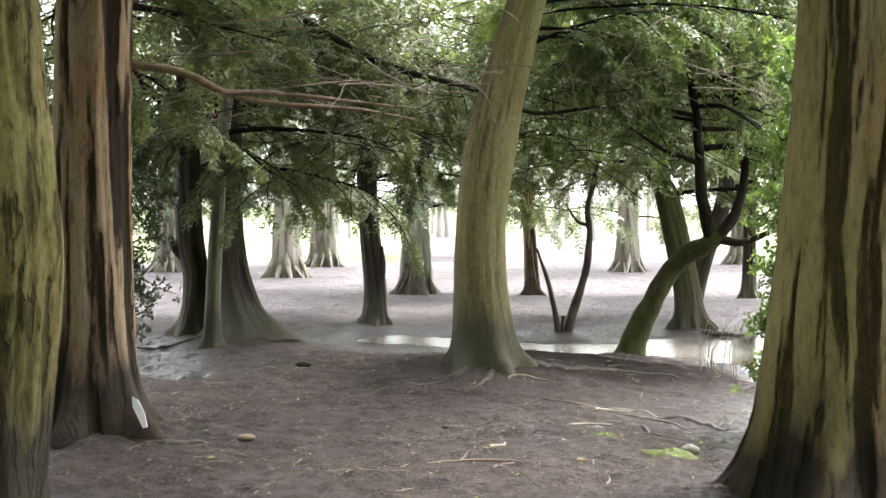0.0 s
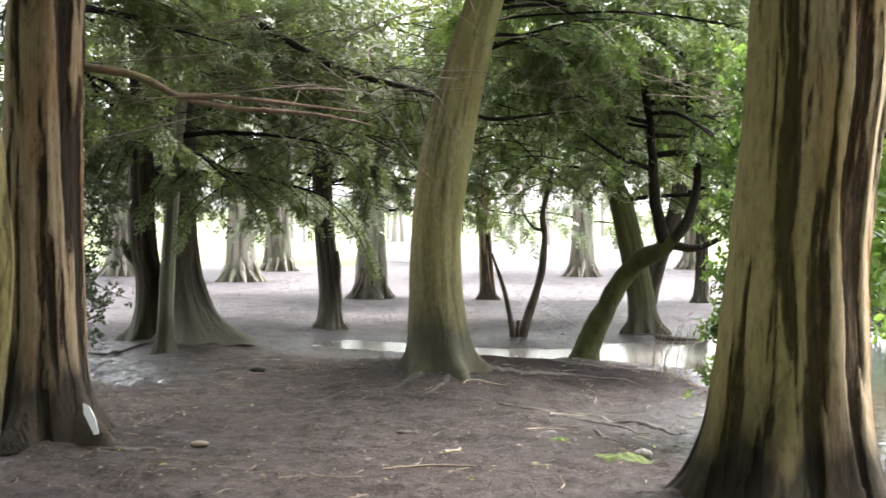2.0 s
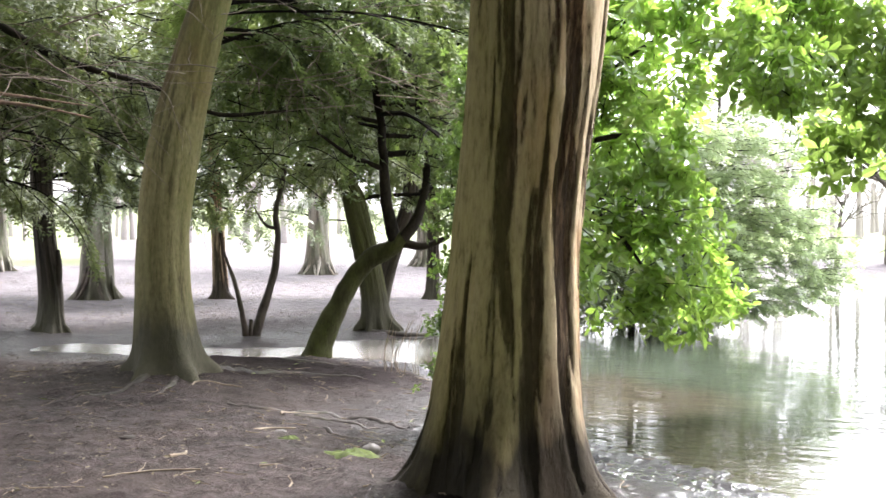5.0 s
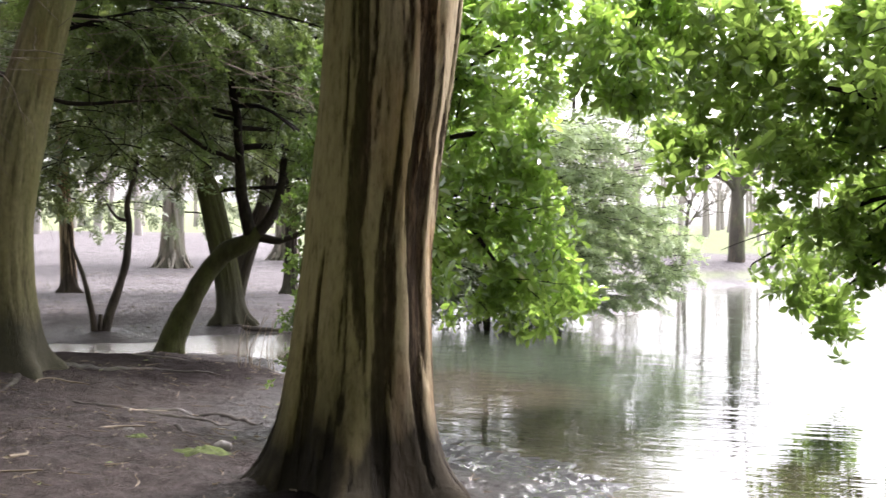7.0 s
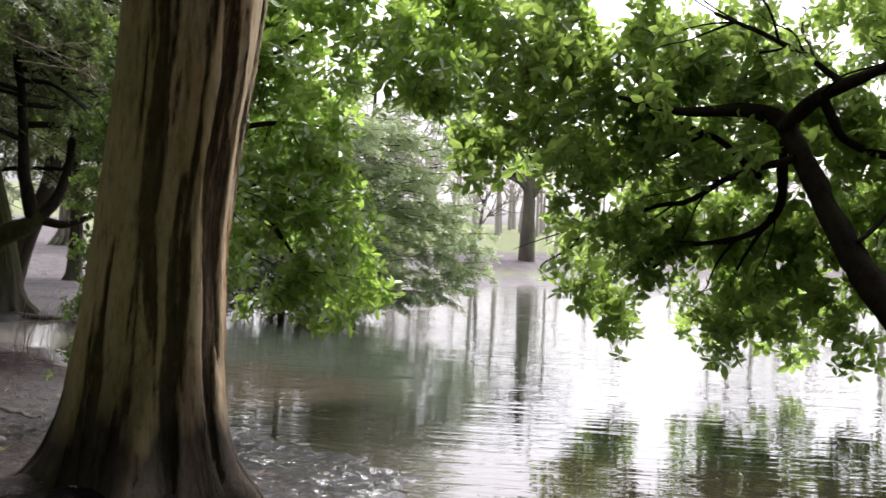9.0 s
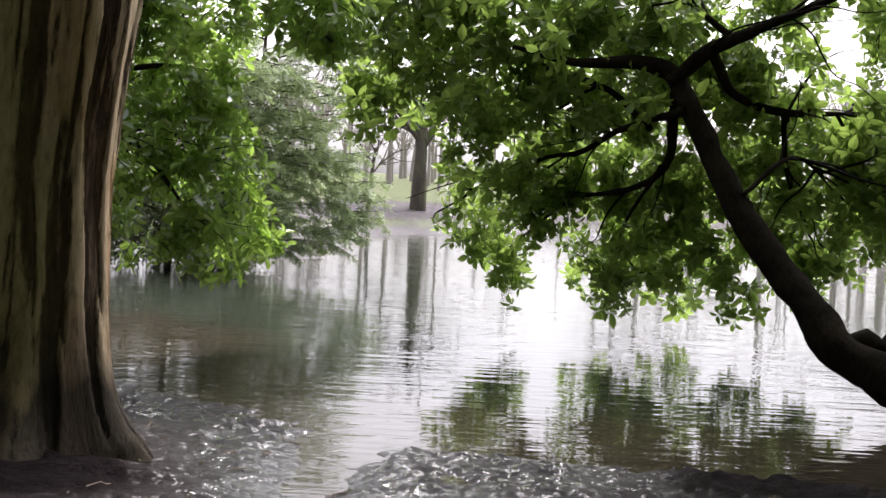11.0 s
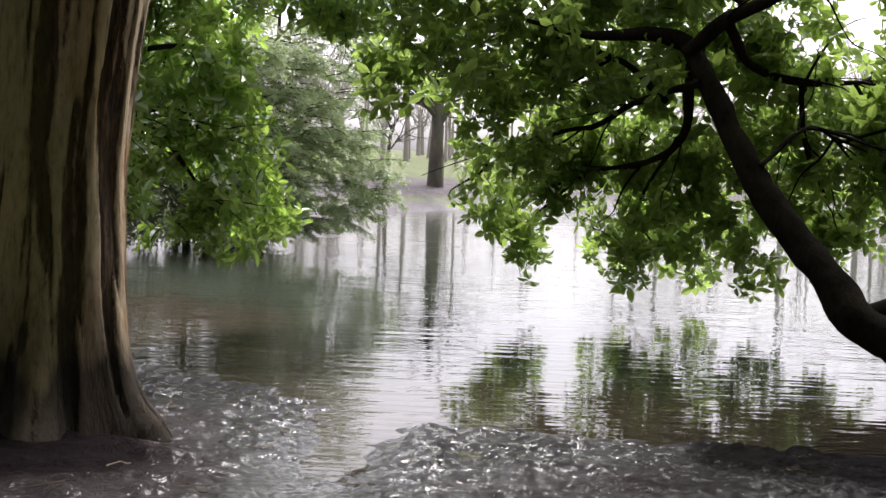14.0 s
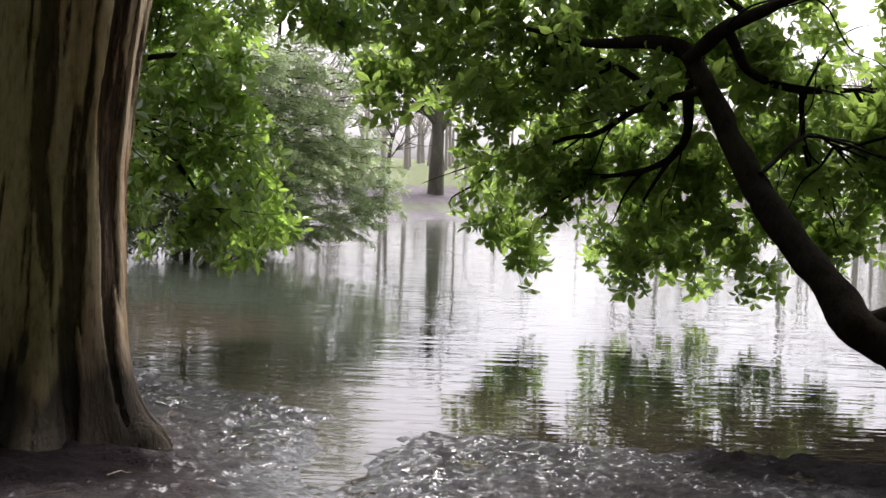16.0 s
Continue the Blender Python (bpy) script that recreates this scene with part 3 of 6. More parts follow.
def land(x, y):
    """Height of the ground, and how wet, darkened for shade, grassy and dry it is."""
    x, y = np.asarray(x, float), np.asarray(y, float)
    r = np.hypot(x, y)
    wob = (fbm(x * 1.3, y * 1.3, 3.0, 4) - 0.5) * 0.9
    sd = shore_distance(x, y, POND) + wob * np.clip(r / 14, 0.5, 1.2)
    seen = np.clip((np.degrees(np.arctan2(x, y)) + 26) / 5, 0, 1) * np.clip((72 - np.degrees(np.arctan2(x, y))) / 5, 0, 1) * np.clip(r - 1.5, 0, 1)
    near = np.clip(1 - r / 40, 0, 1) * (0.15 + 0.85 * seen)
    bumps = (fbm(x * 0.45, y * 0.45, 0.5, 3) - 0.5) * 0.12 + (fbm(x * 2.1, y * 2.1, 1.5, 4) - 0.5) * 0.085 * (0.4 + 0.6 * near)
    lumps = np.maximum(fbm(x * 6, y * 6, 2.5, 3) - 0.45, 0) * 0.16 * near
    lumps = lumps + (fbm(x * 17, y * 17, 4.5, 3) - 0.5) * 0.012 * np.clip(1.3 - r / 14, 0, 1) * seen - 0.05 * np.clip(0.36 - fbm(x * 4.2, y * 4.2, 9.5, 2), 0, 0.2) * 5 * near
    tread = np.abs(fbm(x * 3.4, y * 3.4, 12.5, 2) - 0.5) * 2
    slop = np.clip(1.2 - sd / 2.4, 0, 1) * np.clip(1.25 - r / 16, 0, 1) * seen
    lumps = lumps + slop * (0.026 * (np.clip(tread, 0, 0.5) - 0.2) + 0.034 * (fbm(x * 24, y * 24, 8.5, 2) - 0.5))
    rill = seg_distance(x, y, RILL) + wob * 0.3
    film = np.exp(-((rill + wob * 0.25) / 0.34) ** 2) * (y < 6.6)
    lumps = lumps * (1 - 0.7 * film)
    for tx, ty, tr in TREE_FEET:
        lumps = lumps + 0.11 * np.exp(-(np.hypot(x - tx, y - ty) / tr) ** 2)
    h = bumps + lumps + 0.02
    h = np.where(sd > 0, np.minimum(h, WATER_Z + 0.005 + np.where(sd < 1.5, sd * 0.022, 0.033 + (sd - 1.5) * 0.11) + bumps * 0.45 + lumps * 0.9), WATER_Z + np.maximum(sd * 0.16, -1.0) + bumps * np.clip(1 + sd, 0, 1) * 0.6)
    h = h - 0.050 * np.exp(-(rill / 0.27) ** 2) * (y < 6.4) * np.clip((np.hypot(x, y) - 4.2) / 1.2, 0.2, 1)
    for px, py, pr in PUDDLES:
        h = h - 0.17 * np.exp(-((np.hypot(x - px, (y - py)) + wob * 0.3) / pr) ** 2)
    h = h - 0.09 * np.exp(-(seg_distance(x, y, INLET) / 0.45) ** 2)
    # the mound that the leaning trees stand on
    mound = np.exp(-(((x - 1.8) / 2.1) ** 2 + ((y - 12.0) / 1.35) ** 2)) * np.clip((sd - 0.1) / 0.5, 0, 1)
    h = h + 0.17 * mound
    # gentle rise to the far fields
    h = h + np.clip(r - 34, 0, 150) * 0.013 * (sd > 0) + np.clip(r - 184, 0, 400) * (0.03 - 0.026 * np.clip((np.degrees(np.arctan2(x, y)) - 20) / 8, 0, 1))
    az = np.degrees(np.arctan2(x, y))
    bank = np.clip((az - 27) / 3, 0, 1) * np.clip((r - 29) / 3, 0, 1)
    h = h + bank * np.clip(sd, 0, 7) * 0.085
    grass = np.clip((r - np.where(az > 16, 37, np.where(az < -1, 46, 100)) + wob * 6) / 3, 0, 1) * np.clip((sd - 2.6 + wob * 3) / 1.2, 0, 1)
    verge = np.clip(1 - np.abs(sd - 1.6 + wob) / 0.9, 0, 1) * 0.8 + np.clip((sd - 6.0 + wob * 2) / 0.8, 0, 1)
    grass = grass * (1 - bank) + bank * np.clip(verge, 0, 1)
    wet_shade = np.clip(1.25 - (sd - 0.1) / 1.7, 0, 1) * (0.8 + wob) * 1.3
    wet_shade = np.clip(wet_shade + 0.8 * np.exp(-(rill / 0.7) ** 2) * (y < 6.2) + np.clip(wob * 0.9, 0, 0.35), 0, 1)
    wet_shade = wet_shade * (1 - 0.9 * np.clip(mound * 1.5, 0, 1)) * (1 - 0.6 * np.clip((y - 14) / 2, 0, 1))
    # Bank and trunk foot darkened like wet mud, standing in for deep shade.
    bank_shade = np.clip((x - 4.6 - 1.5 * wob) / 1.0, 0, 1) * np.clip((5.0 - y) / 0.8, 0, 1) * np.clip(x - 3.0, 0, 1)
    root_shade = np.exp(-(np.hypot(x - 2.0, y - 5.5) / 0.8) ** 2) * (1.15 + wob)
    # darker brown over the mound
    mound_dark = np.clip(mound * 1.3, 0, 1) * (0.45 + 0.9 * wob)
    wet_shade = np.clip(np.maximum(np.maximum(wet_shade, bank_shade), np.maximum(root_shade, mound_dark)), 0, 1)
    matte = np.clip(np.maximum(np.maximum(0.95 * bank_shade, root_shade * 1.1), mound * 1.4), 0, 1)
    for px, py, pr in PUDDLES:
        wet_shade = np.clip(wet_shade + 0.45 * np.exp(-(np.hypot(x - px, y - py) / (pr * 2)) ** 2), 0, 1)
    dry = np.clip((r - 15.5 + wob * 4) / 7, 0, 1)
    return h, wet_shade, grass, dry, film, matte


def ground_z(x, y):
    return float(land(np.array([x]), np.array([y]))[0][0])


def build_ground():
    view = np.radians(np.arange(-22, 68, 0.3))
    rest = np.radians(np.arange(68, 338, 3.0))
    az = np.r_[view, rest]
    rad = np.r_[0.0, 0.8 * 1.04 ** np.arange(0, 38), 3.55 * 1.0062 ** np.arange(0, 225), 14.4 * 1.018 ** np.arange(0, 236)]
    A, R = np.meshgrid(az, rad)
    x, y = R * np.sin(A), R * np.cos(A)
    h, wet_shade, grass, dry, film, matte = land(x, y)
    V = np.stack([x, y, h], -1).reshape(-1, 3)
    na, nr = len(az), len(rad)
    k = np.arange(nr - 1)[:, None] * na + np.arange(na)
    k2 = np.arange(nr - 1)[:, None] * na + (np.arange(na) + 1) % na
    Q = np.stack([k, k + na, k2 + na, k2], -1).reshape(-1, 4)
    ob = quads("ground", V, Q, M_GROUND, None, "", True, {"wet_shade": wet_shade.ravel(), "grass": grass.ravel(), "dry": dry.ravel(), "film": film.ravel(), "matte": matte.ravel()})
    tagged(ob, "trodden brown mud with wet and shade-darkened patches, turning to grass far off", "ground", kind="structure")


build_ground()
wx, wy = np.meshgrid(np.arange(-6, 60.1, 0.4), np.arange(-30, 36.1, 0.4))
wn_ = wx.shape[1]
wk = np.arange(wx.shape[0] - 1)[:, None] * wn_ + np.arange(wn_ - 1)
wq = np.stack([wk, wk + 1, wk + 1 + wn_, wk + wn_], -1).reshape(-1, 4)
wd = np.abs(shore_distance(wx, wy, POND))
ws = np.maximum(np.clip(1.15 * np.exp(-wd / 0.9), 0, 0.9), np.clip((2.2 + 0.5 * np.sin(wx * 1.7 + wy) - wd) / 0.4, 0, 0.85) * (wy < 12))
wsilt = np.clip((wy - 14.0) / 1.0, 0, 1) * np.clip((5.2 - wx) / 1.5, 0, 1) * 0.85
tagged(quads("pond_water", np.stack([wx, wy, np.full(wx.shape, WATER_Z)], -1).reshape(-1, 3), wq, M_WATER, None, "", True, {"shallow": np.maximum(ws, wsilt).ravel(), "silt": wsilt.ravel()}),
       "murky green pond water with small ripples", "water", kind="structure")

# ---------------------------------------------------------------- trees


def trunk_mesh(path, radii, seed, flutes=0.05, flute_freq=2.2, lobes=6, flare=0.5, flare_h=0.35, sides=72, step=0.045, ridge_gain=3.4, grain=0.012, sweep=(0, 0), plates=0.0, strips=3.2, claw=1.0, algae_shade=(200, 0.3), shade_z=-9, run=0.36):
    """A fluted trunk along a path that rises from the ground, with root lobes that spread at its foot."""
    p = np.asarray(path, float)
    n = max(12, int((p[-1, 2] - p[0, 2]) / step))
    c = smooth_path(p, n)
    u = np.linspace(0, 1, n)
    zr = np.array([q[0] for q in radii])
    r0 = np.interp(c[:, 2] - p[0, 2], zr, [q[1] for q in radii])
    a = np.linspace(0, 2 * np.pi, sides, endpoint=False)
    A, Z = np.meshgrid(a, c[:, 2] - p[0, 2])
    r = np.random.default_rng(seed)
    ph, wd = r.uniform(0, 6.28), r.uniform(0.7, 1.3, lobes)
    lobe = sum(w * np.exp(-((np.angle(np.exp(1j * (A - ph - k * 2 * np.pi / lobes)))) / (1.6 / lobes)) ** 2) for k, w in enumerate(wd))
    twist = A + 0.12 * Z + 0.22 * (fbm(np.cos(A) * 2.5, np.sin(A) * 2.5 + seed, Z * 1.3, 3) - 0.5)
    f = fbm(np.cos(twist) * flute_freq + seed, np.sin(twist) * flute_freq, Z * 0.22 + seed, 3)
    lobe_s = np.clip(lobe, 0, 1.6) ** claw
    strip = fbm(np.cos(twist) * flute_freq * strips + seed, np.sin(twist) * flute_freq * strips, Z * run * strips + 2 * seed, 3)
    if plates:
        strip = 0.62 * strip + 0.38 * fbm(np.cos(twist) * flute_freq * 1.7 + 5, np.sin(twist) * flute_freq * 1.7, Z * 0.55 + seed, 2)
        strip = 0.5 + (strip - 0.5) * 1.35
    fine = fbm(np.cos(twist) * 11 + seed, np.sin(twist) * 11, Z * 2.5, 2)
    plate = np.clip((strip - 0.445) * 14 + 0.5, 0, 1) * plates
    ridge = np.clip((strip - 0.5) * ridge_gain + 0.5, 0, 1) * (1 - plates) + plate
    foot = np.exp(-np.maximum(Z, 0) / flare_h)
    lean_out = 1 + 0.5 * (np.cos(A) * sweep[0] + np.sin(A) * sweep[1])
    R = r0[:, None] * (1 + flutes * 2 * (f - 0.5) * 2 + flare * foot * (0.35 / claw + (1 - 0.35 / claw) * lobe_s) * lean_out + 0.55 * flare * np.exp(-np.maximum(Z - 0.1, 0) / (flare_h * 0.4)) * lobe ** 2) + grain * (ridge - 0.5) * 2 + grain * 0.8 * (fine - 0.5)
    V = c[:, None] + np.stack([R * np.cos(A), R * np.sin(A), np.zeros_like(R)], -1)
    k = np.arange(n - 1)[:, None] * sides + np.arange(sides)
    k2 = np.arange(n - 1)[:, None] * sides + (np.arange(sides) + 1) % sides
    Q = np.stack([k, k2, k2 + sides, k + sides], -1).reshape(-1, 4)
    # Foot mask: soil stain together with shade painted into the colour.
    soil_shade = np.clip(1.45 * np.exp(-np.maximum(Z - 0.30, 0) / 0.30) * (0.3 + 1.3 * fbm(np.cos(A) * 3 + seed, np.sin(A) * 3, Z * 2.5, 3)), 0, 0.95)
    # One-sided mask: algae on stripped bark, painted shadow side on the other barks.
    cover = np.cos(A - radians(algae_shade[0])) * 0.9 + 1.5 * (fbm(np.cos(A) * 2 + seed, np.sin(A) * 2, Z * 0.9, 4) - 0.5) + 0.35 * np.exp(-Z / 0.9)
    cover = algae_shade[1] * np.clip(cover * 1.5 - 0.05, 0, 1) * np.clip((Z - shade_z) / 0.9, 0, 1)
    return V.reshape(-1, 3), Q, soil_shade.ravel(), cover.ravel(), np.clip((strip - 0.5) * 3.2 + 0.5, 0, 1).ravel(), np.clip(0.65 * ridge + 0.5 * (f - 0.5) * 2 + 0.18, 0, 1).ravel()


def add_trunk(tree, mat, label="", name="trunk", **kw):
    V, Q, soil_shade, cover, plate, ridge = trunk_mesh(**kw)
    return quads(name, V, Q, mat, tree, label, True, {"ridge": ridge, "plate": plate, "soil_shade": soil_shade, "algae_shade": cover})


def unit(v):
    v = np.asarray(v, float)
    return v / (np.linalg.norm(v) + 1e-9)


def bough_line(start, heading, length, droop, n=7, r=rng, wander=0.12):
    p, d, out = np.array(start, float), unit(heading), []
    for _ in range(n):
        out.append(p.copy())
        p = p + d * length / (n - 1)
        d = unit(d + np.array([r.normal(0, wander), r.normal(0, wander), -droop / (n - 1) + r.normal(0, wander * 0.4)]))
    return np.array(out)


def clothe(line, bag, wood, r, spacing, size, spread=0.9, template=SPRAY, thick=0.012):
    """Sprays on both sides of a hanging bough, and the bough's own wood."""
    wood.add(tube(line, [thick, thick * 0.3], 3))
    ln = np.linalg.norm(np.diff(line, axis=0), axis=1).sum()
    n = max(3, int(ln / spacing))
    s = np.sort(r.uniform(0.12, 1.0, n)) * (len(line) - 1)
    i = np.minimum(s.astype(int), len(line) - 2)
    pos = line[i] + (line[i + 1] - line[i]) * (s - i)[:, None]
    d = line[i + 1] - line[i]
    d = d / (np.linalg.norm(d, axis=1)[:, None] + 1e-9)
    side = np.cross(d, (0, 0, 1.0))
    sg = np.where(np.arange(n) % 2, 1, -1)[:, None]
    head = d * r.uniform(0.5, 1.0, (n, 1)) + side * sg * r.uniform(0.3, spread, (n, 1)) + np.stack([np.zeros(n), np.zeros(n), -r.uniform(0.0, 0.9, n)], 1) + r.normal(0, 0.25, (n, 3))
    nrm = np.stack([r.normal(0, 0.6, n), r.normal(0, 0.6, n), np.ones(n)], 1)
    bag.add(scatter(template, pos, head, nrm, size * r.uniform(0.65, 1.25, n)))


def conifer_crown(tree, origin_path, seed, z0, z1, limbs, reach, droop, spray, mat, limb_mat, boughs=9, spacing=0.06, arc=None, template=SPRAY, limb_r=0.035, hang=0.5):
    """Limbs out of a trunk between two heights, each with hanging boughs. arc: headings in degrees (from x towards y)."""
    r = np.random.default_rng(seed)
    path = smooth_path(origin_path, 40)
    bag, wood = Bag(), Bag()
    for k in range(limbs):
        z = z0 + (z1 - z0) * (k + r.uniform(0, 1)) / limbs
        o = path[np.argmin(np.abs(path[:, 2] - z))].copy()
        o[2] = z
        h = r.uniform(*np.radians(arc)) if arc else k * 2.4 + r.uniform(-0.5, 0.5)
        ln = reach * r.uniform(0.65, 1.15)
        line = bough_line(o, (math.cos(h), math.sin(h), r.uniform(0.05, 0.4)), ln, droop, 9, r, 0.10)
        lb = Bag()
        lb.add(tube(smooth_path(line, 18), [limb_r * r.uniform(0.7, 1.3), 0.008], 6, 0.2))
        lb.made("limb", limb_mat, tree)
        for _ in range(boughs):
            s = r.uniform(0.22, 1.0) * (len(line) - 1)
            i = min(int(s), len(line) - 2)
            st = line[i] + (line[i + 1] - line[i]) * (s - i)
            d = unit(line[i + 1] - line[i])
            turn = r.choice([-1, 1]) * r.uniform(0.3, 1.2)
            d2 = np.array([d[0] * math.cos(turn) - d[1] * math.sin(turn), d[0] * math.sin(turn) + d[1] * math.cos(turn), d[2] * 0.5 - r.uniform(0, 0.3)])
            clothe(bough_line(st, d2, r.uniform(0.45, 1.1) * min(1.3, reach / 2.2), hang * r.uniform(0.6, 1.8), 6, r), bag, wood, r, spacing * spray / 0.32, spray, template=template)
    wood.made("twig_mass", limb_mat, tree)
    bag.made("crown", mat, tree)


def canopy_top(tree, center, radii, count, size, mat, seed, name="upper_crown", template=SPRAY_COARSE):
    """The higher foliage of a tree: sprays in an uneven dome."""
    r = np.random.default_rng(seed)
    v = r.normal(size=(count, 3))
    v /= np.linalg.norm(v, axis=1)[:, None]
    rad = r.uniform(0.25, 1.0, count) ** 0.5
    p = np.array(center) + v * rad[:, None] * np.array(radii)
    keep = fbm(p[:, 0] * 0.7, p[:, 1] * 0.7, p[:, 2] * 0.7, 2) > 0.42
    p, v = p[keep], v[keep]
    head = v * np.array([1, 1, 0.2]) + np.array([0, 0, -0.35]) + r.normal(0, 0.3, p.shape)
    nrm = np.stack([r.normal(0, 0.3, len(p)), r.normal(0, 0.3, len(p)), np.ones(len(p))], 1)
    bag = Bag()
    bag.add(scatter(template, p, head, nrm, size * r.uniform(0.7, 1.3, len(p))))
    bag.made(name, mat, tree)


def limb(tree, pts, radii, mat, name="limb", sides=8, n=26, knots=0.25, label=""):
    V, Q = tube(smooth_path(pts, n), radii, sides, knots)
    return quads(name, V, Q, mat, tree, label, True, {"ridge": 0.15 + 0.7 * fbm(V[:, 0] * 9, V[:, 1] * 9, V[:, 2] * 9, 2)})


def leafy(tree, blobs, seed, mat, twig_mat, size, density, name="crown", low=0.0, droop=0.25, up=0.15, shoot=(0.35, 0.8)):
    """Rosettes of broad leaves gathered on short twigs within uneven masses. blobs: centre, radii."""
    r = np.random.default_rng(seed)
    bag, wood = Bag(), Bag()
    for c, rad in blobs:
        c, rad = np.array(c, float), np.array(rad, float)
        shoots = max(3, int(density * rad[0] * rad[1] * rad[2] * 4.2 / 12))
        for _ in range(shoots):
            v = r.normal(size=3)
            v /= np.linalg.norm(v)
            root = c + v * rad * r.uniform(0.0, 0.75)
            head = unit(v * 0.8 + r.normal(0, 0.5, 3) + np.array([0, 0, -droop]))
            line = bough_line(root, head, r.uniform(*shoot), droop * 1.5, 6, r, 0.22)
            if line[:, 2].min() > low - 0.05:
                wood.add(tube(line, [0.007, 0.003], 3))
            m = 12
            s = r.uniform(0.2, 1.0, m) * 5
            i = np.minimum(s.astype(int), 4)
            p = line[i] + (line[i + 1] - line[i]) * (s - i)[:, None] + r.normal(0, 0.07, (m, 3))
            d = np.tile(head, (m, 1)) + r.normal(0, 0.7, (m, 3)) + np.array([0, 0, up])
            nn = r.normal(0, 1, (m, 3))
            d, nn, p = d[p[:, 2] > low], nn[p[:, 2] > low], p[p[:, 2] > low]
            m = len(p)
            for t in range(3):
                w = np.arange(t, m, 3)
                bag.add(scatter(WHORLS[t], p[w], d[w], nn[w], size * r.uniform(0.7, 1.25, len(w))))
    wood.made("twig_mass", twig_mat, tree)
    bag.made(name, mat, tree)


def foot(x, y, drop=0.06):
    return ground_z(x, y) - drop


def bare_twigs(tree, lo, hi, count, seed, mat, length=(0.7, 1.7), name="bare_branch", thick=(0.003, 0.008)):
    """Thin leafless branches that fork and curve through the crown's lower side."""
    q = np.random.default_rng(seed)
    bag = Bag()
    for _ in range(count):
        p = q.uniform(lo, hi)
        an = q.uniform(0, 6.28)
        rad = q.uniform(*thick)
        line = smooth_path(bough_line(p, (math.cos(an), 0.6 * math.sin(an), q.uniform(-0.5, 0.25)), q.uniform(*length), q.uniform(-0.3, 0.7), 7, q, 0.2), 14)
        bag.add(tube(line, [rad, 0.002], 4))
        for k in range(q.integers(1, 5)):
            i = int(q.integers(3, 12))
            d = unit(line[i] - line[i - 1]) + q.normal(0, 0.6, 3)
            bag.add(tube(bough_line(line[i], d, q.uniform(0.2, 0.6), 0.3, 6, q, 0.2), [rad * 0.6, 0.0015], 3))
    tagged(bag.made(name, mat, tree, "", True), "fine bare branches", kind="stuff")


def claw_roots(tree, x, y, r, reach, high, count, seed, mat):
    """Separate roots that stand out of the trunk's foot and run into the ground."""
    q = np.random.default_rng(seed)
    for k in range(count):
        an = 2 * np.pi * (k + q.uniform(-0.3, 0.3)) / count
        d = np.array([math.cos(an), math.sin(an)])
        out, up = reach * q.uniform(0.75, 1.25), high * q.uniform(0.6, 1.15)
        bend = q.uniform(-0.25, 0.25) * np.array([-d[1], d[0]])
        g = ground_z(x, y)
        pts = [(*(np.array([x, y]) + d * r * 0.72), g + up), (*(np.array([x, y]) + d * (r * 0.95) + bend * 0.2), g + up * 0.55), (*(np.array([x, y]) + d * (r + (out - r) * 0.5) + bend * 0.6), g + up * 0.17), (*(np.array([x, y]) + d * out + bend), g - 0.05)]
        w = r * q.uniform(0.09, 0.19)
        limb(tree, pts, [w * 0.7, w, w * 0.75, w * 0.35], mat, "root", 10, 18, 0.2)


# the broad stripped trunk by the water
zb = foot(2.2, 6.2, 0.12)
big = thing("old_yew", (2.2, 6.2, zb), "broad old yew with pale stripped bark in long vertical ridges", "tree", "wood trees")
BIGP = [(2.205, 6.2, zb), (2.225, 6.2, 0.45), (2.25, 6.2, 0.9), (2.29, 6.2, 1.5), (2.34, 6.2, 2.0), (2.42, 6.2, 2.8), (2.5, 6.2, 4.4), (2.6, 6.2, 7.5)]
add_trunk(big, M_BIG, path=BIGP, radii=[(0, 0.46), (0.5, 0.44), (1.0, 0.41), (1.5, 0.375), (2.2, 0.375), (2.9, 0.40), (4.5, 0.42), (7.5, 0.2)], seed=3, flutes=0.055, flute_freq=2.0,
          lobes=5, flare=0.42, flare_h=0.33, sides=240, step=0.03, grain=0.013, plates=0.8, strips=4.4, run=0.20, algae_shade=(185, 0.75), sweep=(-0.7, -1.4))
conifer_crown(big, BIGP, 11, 4.8, 7.5, 8, 2.6, 0.25, 0.7, M_YEW, M_LIMB, 6, 0.10, arc=(140, 290), template=SPRAY_COARSE)
canopy_top(big, (1.2, 5.4, 7.4), (2.6, 2.8, 1.8), 300, 0.75, M_YEW, 12)

# red-brown trunk
z2 = foot(-2.58, 8.1)
red = thing("red_barked_yew", (-2.58, 8.1, z2), "yew with furrowed red-brown bark and a swollen foot", "tree", "wood trees")
REDP = [(-2.58, 8.1, z2), (-2.585, 8.1, 0.5), (-2.58, 8.1, 1.2), (-2.565, 8.1, 2.4), (-2.54, 8.1, 3.3), (-2.4, 8.1, 7)]
add_trunk(red, M_RED, path=REDP, radii=[(0, 0.33), (0.6, 0.30), (1.3, 0.275), (3.3, 0.27), (7, 0.14)], seed=8, flutes=0.09, flute_freq=1.6, lobes=5, flare=0.45, flare_h=0.25, sides=160, step=0.03, grain=0.012, plates=0.6, strips=3.6, run=0.30, algae_shade=(220, 0.3),
          sweep=(0.5, 0))
conifer_crown(red, REDP, 21, 2.75, 4.2, 9, 2.1, 0.55, 0.22, M_YEW, M_LIMB, 9, 0.055, arc=(20, 130))
conifer_crown(red, REDP, 22, 4.0, 7.0, 9, 3.0, 0.35, 0.32, M_YEW, M_LIMB, 9, 0.075)
